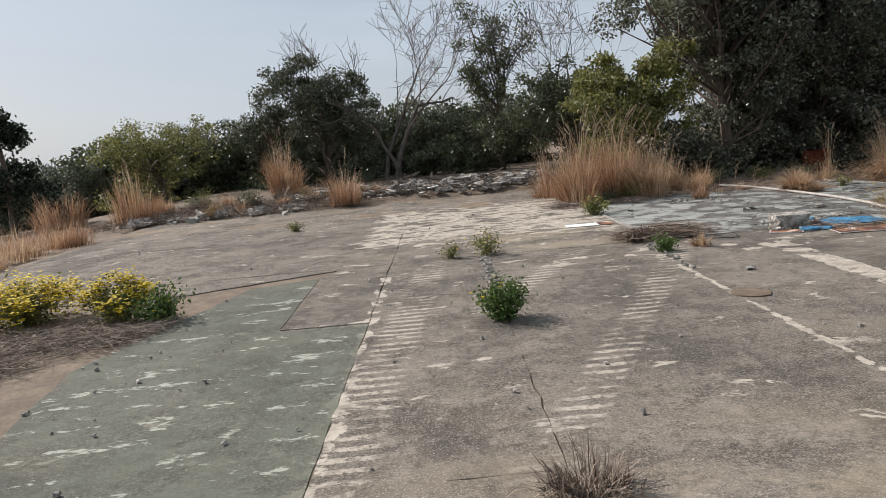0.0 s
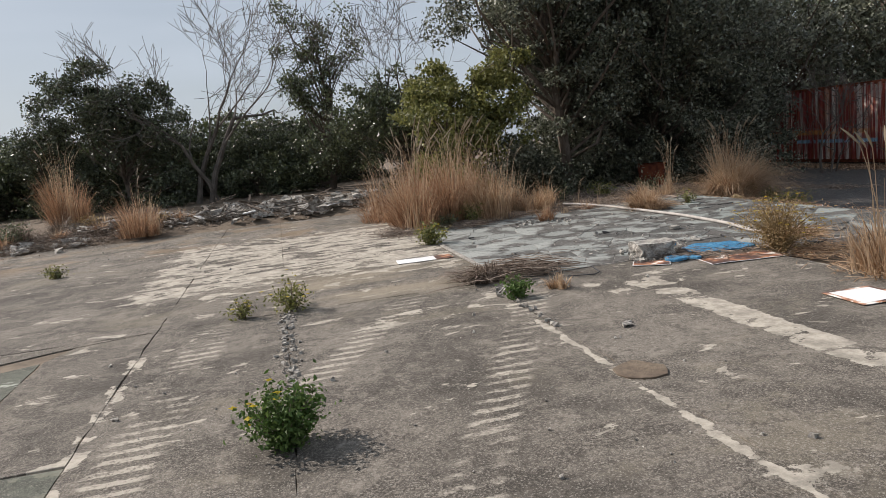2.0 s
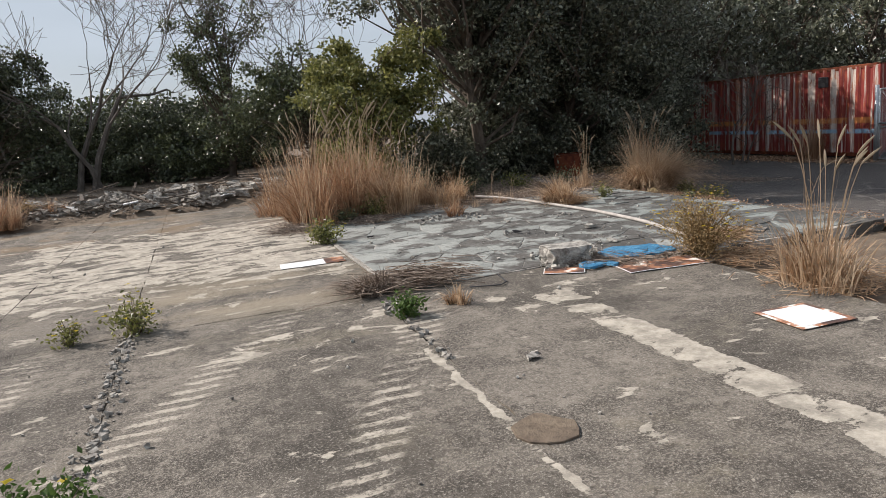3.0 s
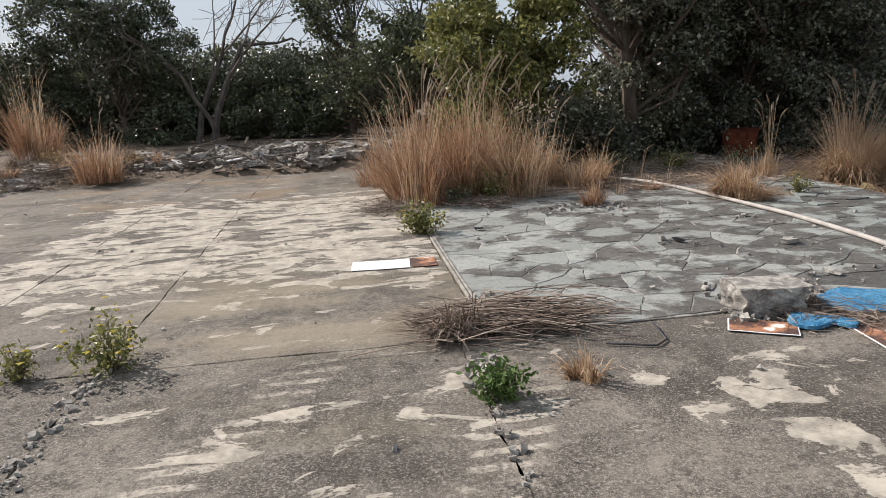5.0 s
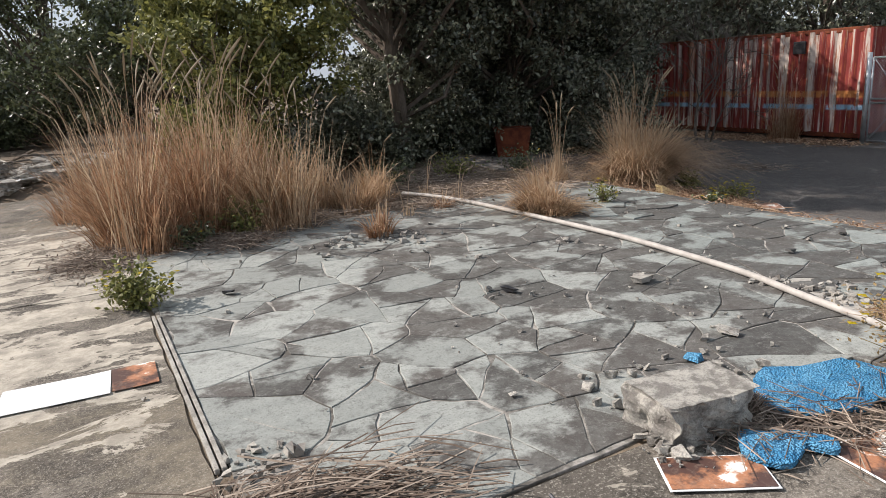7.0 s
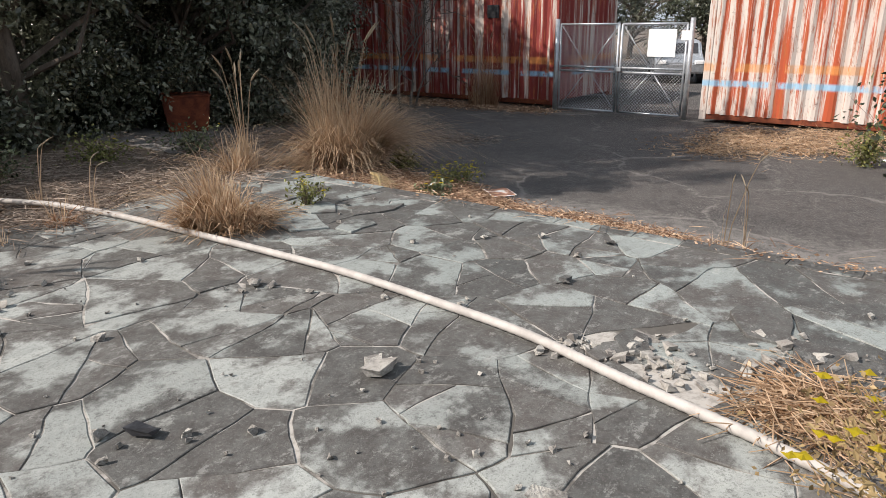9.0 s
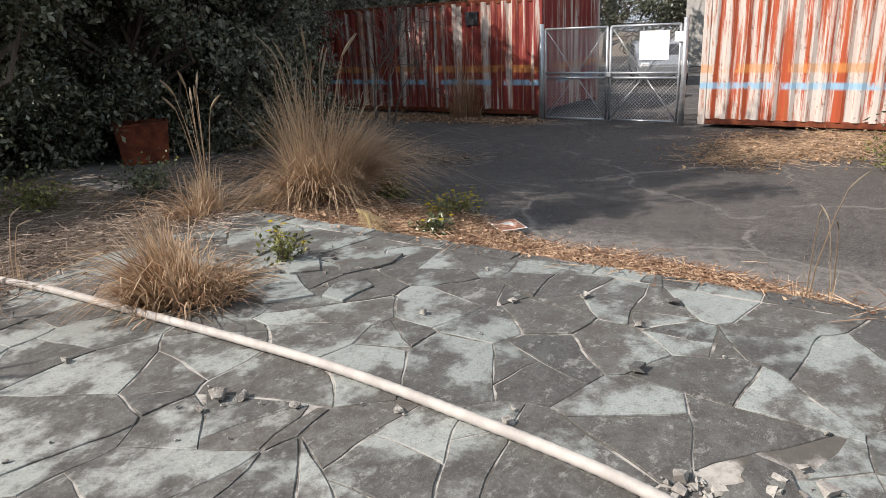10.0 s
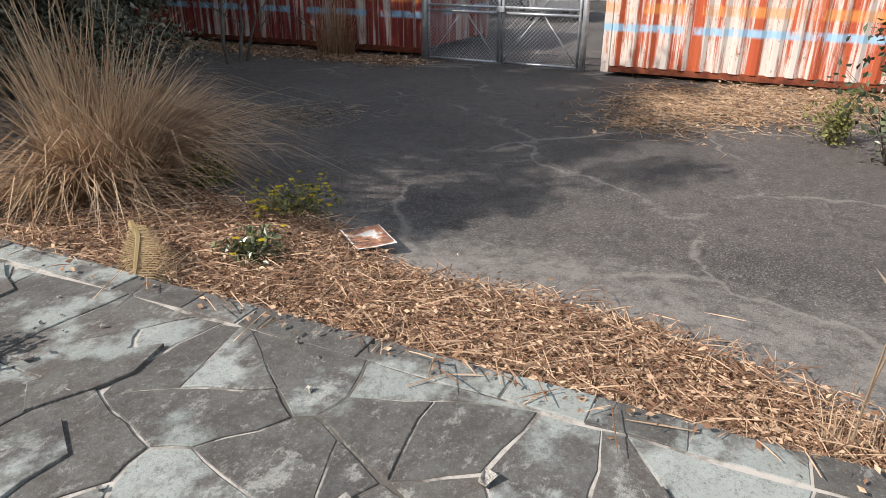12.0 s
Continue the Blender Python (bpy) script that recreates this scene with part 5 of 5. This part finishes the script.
straw_heap = thing("straw_heap", 3.1, 9.85, 0.0, "heap of flattened grey-brown dead reed stems", "straw")
rs = np.random.RandomState(31)
V, F = [], []
for k in range(380):
    a = rs.normal(-0.25, 0.35)
    c = Vector((rs.normal(0.05, 0.28), rs.normal(0, 0.16), abs(rs.normal(0.03, 0.05)) + 0.015))
    d = Vector((math.cos(a), math.sin(a), rs.normal(0, 0.06))) * rs.uniform(0.15, 0.5)
    p, q = c - d * 0.5, c + d * 0.7
    p.z, q.z = max(p.z, 0.012), max(q.z, 0.012)
    tube_rows([p, (p + q) * 0.5 + Vector((0, 0, 0.012)), q], [0.0048, 0.0045, 0.003], 3, V, F)
tagged(pmesh("straw", V, F, DEAD, straw_heap), kind="stuff")
V, F = [], []
for k in range(170):
    a = rs.normal(-0.2, 0.5)
    c = Vector((rs.normal(0.1, 0.28), rs.normal(0, 0.15), abs(rs.normal(0.06, 0.05)) + 0.03))
    d = Vector((math.cos(a), math.sin(a), rs.normal(0, 0.08))) * rs.uniform(0.12, 0.45)
    tube_rows([c - d * 0.5, c + Vector((0, 0, 0.01)), c + d * 0.6], [0.0032, 0.003, 0.002], 3, V, F)
tagged(pmesh("straw", V, F, DEAD, straw_heap), kind="stuff")
BV, BF = blades(rs, 900, 0.2, 0.3, 1.0, 0.0045)
pmesh("tuft", [(v[0] * 1.5 - 0.25, v[1], v[2]) for v in BV], BF, DEAD, straw_heap)
BV, BF = blades(rs, 300, 0.12, 0.2, 1.0, 0.004)
t = thing("grass_tuft", 5.15, 9.62, 0.012, "dead grass tuft between block and foam", "grass", "dry grass tufts")
pmesh("foliage", BV, BF, DEAD, t)

edge = thing("edge_strip", 0, 0, 0, "twin worn wooden edging battens along the terrace", "edging")
for x in (2.972, 3.004):
    bm = bmesh.new()
    box(bm, (x, 11.65, 0.008), (0.022, 2.35, 0.028), bevel=0.003)
    part("batten", bm, GRAVEL, edge)

patch = outline_slab("round_patch", [(2.81 + 0.17 * math.cos(a), 6.27 + 0.17 * math.sin(a)) for a in np.linspace(0, 6.28, 13)[:-1]], 0.010, 0.02, SOIL, None, 8, 0.012, 0.06)
tagged(patch, "round patch of brown gravel set in the concrete", "patch")

wire = thing("bent_wire", 0, 0, 0, "bent dark wire lying on the concrete", "wire")
pmesh("rod", *tube_rows([(3.62, 9.33, 0.012), (3.9, 9.22, 0.012), (4.0, 9.3, 0.012), (4.03, 9.56, 0.03)], [0.007] * 4, 6), STEEL_DARK, wire)

for k, (x, y, h) in enumerate([(9.43, 10.74, 1.05), (9.5, 10.6, 0.8), (6.9, 15.3, 0.6), (6.0, 14.9, 0.7), (6.75, 15.9, 0.8), (6.3, 16.6, 1.0)]):
    grass_tuft(x, y, h * 0.4, 0.07, 40, 800 + k, STRAW_PALE, "few tall thin dry grass stalks", 0.3, 2, 2.2, 0.003)

frond = thing("palm_frond", 9.27, 14.16, ground_z(9.27, 14.16) + 0.12, "dry yellow palm frond lying on the leaf litter", "palm frond", rz=228)
frond.scale = (1.5, 1.5, 1.5)
FROND = plant("dry_palm_frond", (0.60, 0.45, 0.22), (0.76, 0.62, 0.36), thin=0.3)
pmesh("rib", *tube_rows([(-0.34, 0, 0.02), (-0.1, 0.03, 0.045), (0.15, 0.02, 0.04), (0.34, 0.0, 0.0)], [0.014, 0.011, 0.008, 0.003], 5), FROND, frond)
for k in range(34):
    u = -0.24 + 0.58 * k / 34
    zr = 0.045 - 0.11 * max(0.0, u) ** 1.2
    for s in (-1, 1):
        L = (0.15 if s > 0 else 0.07) * (1 - 0.55 * abs(u - 0.05) / 0.3)
        b = Vector((u, 0.02, zr))
        e = b + Vector((0.03, s * L, -0.03 if s > 0 else -0.02))
        m = b.lerp(e, 0.5) + Vector((0, 0, 0.012))
        pmesh("leaflet", [b - Vector((0.006, 0, 0)), b + Vector((0.006, 0, 0)), m + Vector((0.004, 0, 0)), m - Vector((0.004, 0, 0)), e], [(0, 1, 2, 3), (3, 2, 4)], FROND, frond)
weed(15.7, 10.5, 0.6, 0.45, 51, "green weed in straw by the container", 700, 4, LEAF_LIGHT, 0.06)
weed(14.9, 10.0, 2.0, 0.8, 52, "leggy shrub with dark leaves beside the yard", 520, 0, LEAF_DARK, 0.09, 26, BARK, "shrub")
for k, (x, y, h, r, fl) in enumerate([(6.9, 17.4, 0.4, 0.5, 3), (8.2, 17.6, 0.35, 0.5, 3), (9.2, 17.2, 0.4, 0.5, 4), (11.0, 15.3, 0.3, 0.25, 8), (-6.2, 21.3, 0.6, 0.6, 0), (-7.6, 22.0, 0.7, 0.7, 0), (3.6, 15.0, 0.35, 0.25, 2), (4.2, 15.1, 0.5, 0.3, 0), (9.9, 13.9, 0.2, 0.25, 8)]):
    weed(x, y, h, r, 60 + k, "low green weeds among dry grass", 600, fl, LEAF_LIGHT if k % 2 else LEAF_MID, 0.05, 20)

# curb stones along the terrace's outer edge, last of the paving
rs = np.random.RandomState(3)
y = TY0 - 0.5
while y < TY1 - 0.3:
    L = rs.uniform(0.3, 0.75)
    outline_slab("edge_stone", [(8.875, y + 0.005), (9.03, y + 0.005), (9.03, y + L - 0.005), (8.875, y + L - 0.005)], 0.008 + rs.uniform(-0.006, 0.004), 0.34, SLATE, terrace, int(1000 * y), 0.004, 0.15)
    y += L

# planks, sticks and pale scraps in the rubble pile
rs = np.random.RandomState(77)
for k in range(46):
    x, y = rs.uniform(-4.6, 3.4), rs.uniform(20.6, 23.4)
    t = thing("plank" if k % 3 else "tile_shard", 0, 0, 0, "weathered grey board lying in the rubble" if k % 3 else "pale broken tile lying in the rubble", "scrap wood" if k % 3 else "tile", "scraps in the rubble")
    t.matrix_basis = pose(x, y, ground_z(x, y) + rs.uniform(0.06, 0.2), rs.uniform(-12, 12), rs.uniform(-14, 14), rs.uniform(0, 180))
    bm = bmesh.new()
    box(bm, (0, 0, 0), (rs.uniform(0.5, 1.3), rs.uniform(0.04, 0.12), 0.03) if k % 3 else (rs.uniform(0.2, 0.5), rs.uniform(0.15, 0.35), 0.025), bevel=0.004)
    part("board" if k % 3 else "shard", bm, (BARK_PALE, BARK, BARK_PALE)[k % 3] if k % 3 else WHITE if k % 2 else GRAVEL, t)
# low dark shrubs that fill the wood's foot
under = leafy_tree(7.2, 19.9, 2.0, 1.7, 601, LEAF_WOOD_GLINTS, "low dark evergreen shrub at the foot of the wood", 11000, 0.10, 0.02, 90)
for k in range(7):
    x, y = 8.8 + 1.1 * k, 21.0 + 0.2 * k + rs.uniform(-0.2, 0.3)
    copy_thing(under, pose(x, y, ground_z(x, y) - 0.1, 0, 0, rs.uniform(0, 360)))


def parked_car(x, y, z, rz):
    t = thing("parked_car", x, y, z, "grey parked car on the road beyond the gate", "car", rz=rz)
    bm = bmesh.new()
    prof = [(-2.0, 0.35), (2.0, 0.35), (2.05, 0.7), (1.0, 0.9), (0.45, 1.38), (-1.2, 1.42), (-1.9, 0.95), (-2.05, 0.7)]
    rows = [[bm.verts.new((u, s, w)) for u, w in prof] for s in (-0.8, 0.8)]
    bm.faces.new(rows[0][::-1])
    bm.faces.new(rows[1])
    for i in range(len(prof)):
        j = (i + 1) % len(prof)
        bm.faces.new((rows[0][i], rows[0][j], rows[1][j], rows[1][i]))
    bmesh.ops.bevel(bm, geom=bm.edges[:], offset=0.06, segments=2, affect="EDGES")
    part("body", bm, GALV, t)
    bm = bmesh.new()
    box(bm, (0.74, 0, 1.14), (0.03, 1.35, 0.5), Matrix.Translation((0.74, 0, 1.14)) @ pose(0, 0, 0, 0, -48, 0) @ Matrix.Translation((-0.74, 0, -1.14)), 0.008)
    part("windscreen", bm, STEEL_DARK, t)
    for s in (-1, 1):
        bm = bmesh.new()
        box(bm, (-0.4, s * 0.805, 1.12), (1.3, 0.03, 0.36), bevel=0.008)
        part("side_window", bm, STEEL_DARK, t)
        bm = bmesh.new()
        box(bm, (1.98, s * 0.6, 0.72), (0.16, 0.3, 0.14), bevel=0.03)
        part("headlight", bm, WHITE, t)
        for u in (-1.25, 1.25):
            bm = bmesh.new()
            bmesh.ops.create_cone(bm, cap_ends=True, segments=20, radius1=0.31, radius2=0.31, depth=0.2, matrix=Matrix.Translation((u, s * 0.74, 0.31)) @ pose(0, 0, 0, 90, 0, 0))
            part("wheel", bm, STEEL_DARK, t)


parked_car(30.0, 18.4, ground_z(30.0, 18.4), 205)

# five tall nodding plumes behind the small tuft
plume_tuft = grass_tuft(8.9, 15.75, 0.95, 0.12, 60, 912, STRAW_PALE, "slender clump of pale reeds with tall nodding plumes", 0.3, 7, 1.45, 0.004)
# scrub on the bank
rs = np.random.RandomState(55)
for k in range(22):
    x, y = -9.6 + 0.36 * k + rs.uniform(-0.3, 0.3), 20.2 + rs.uniform(0.0, 2.6)
    if k % 3 == 2:
        weed(x, y, rs.uniform(0.3, 0.8), rs.uniform(0.3, 0.6), 900 + k, "low green scrub on the rubble bank", 500, 0, LEAF_MID if k % 2 else DRY_BUSH, 0.06, 22)
    else:
        grass_tuft(x, y, rs.uniform(0.35, 0.75), rs.uniform(0.15, 0.3), 260, 900 + k, STRAW_RED if k % 2 else DEAD, "short dry grass tuft on the rubble bank", 0.9, 0, 1.3, 0.006)

litter("dead_stems", "dead grey stems between block, foam and prints", [(5.2, 9.42, 0.22, 3), (5.45, 9.28, 0.25, 3), (5.0, 9.5, 0.2, 1), (5.85, 9.25, 0.3, 2)], 120, 700, 17, DEAD, 0.03, 0.2, 0.02)
litter("leaf_litter", "fallen leaves at the wood's edge", [(6.5 + 0.5 * k, 16.6 + 0.4 * (k % 5), 0.8, 1) for k in range(16)], 4000, 5000, 18, DEAD, 0.04, 0.3, 0.03)

grass_tuft(6.15, 7.55, 1.0, 0.22, 110, 941, STRAW_PALE, "tall pale reeds with nodding plumes at the slab's edge", 0.4, 11, 1.5, 0.0045)
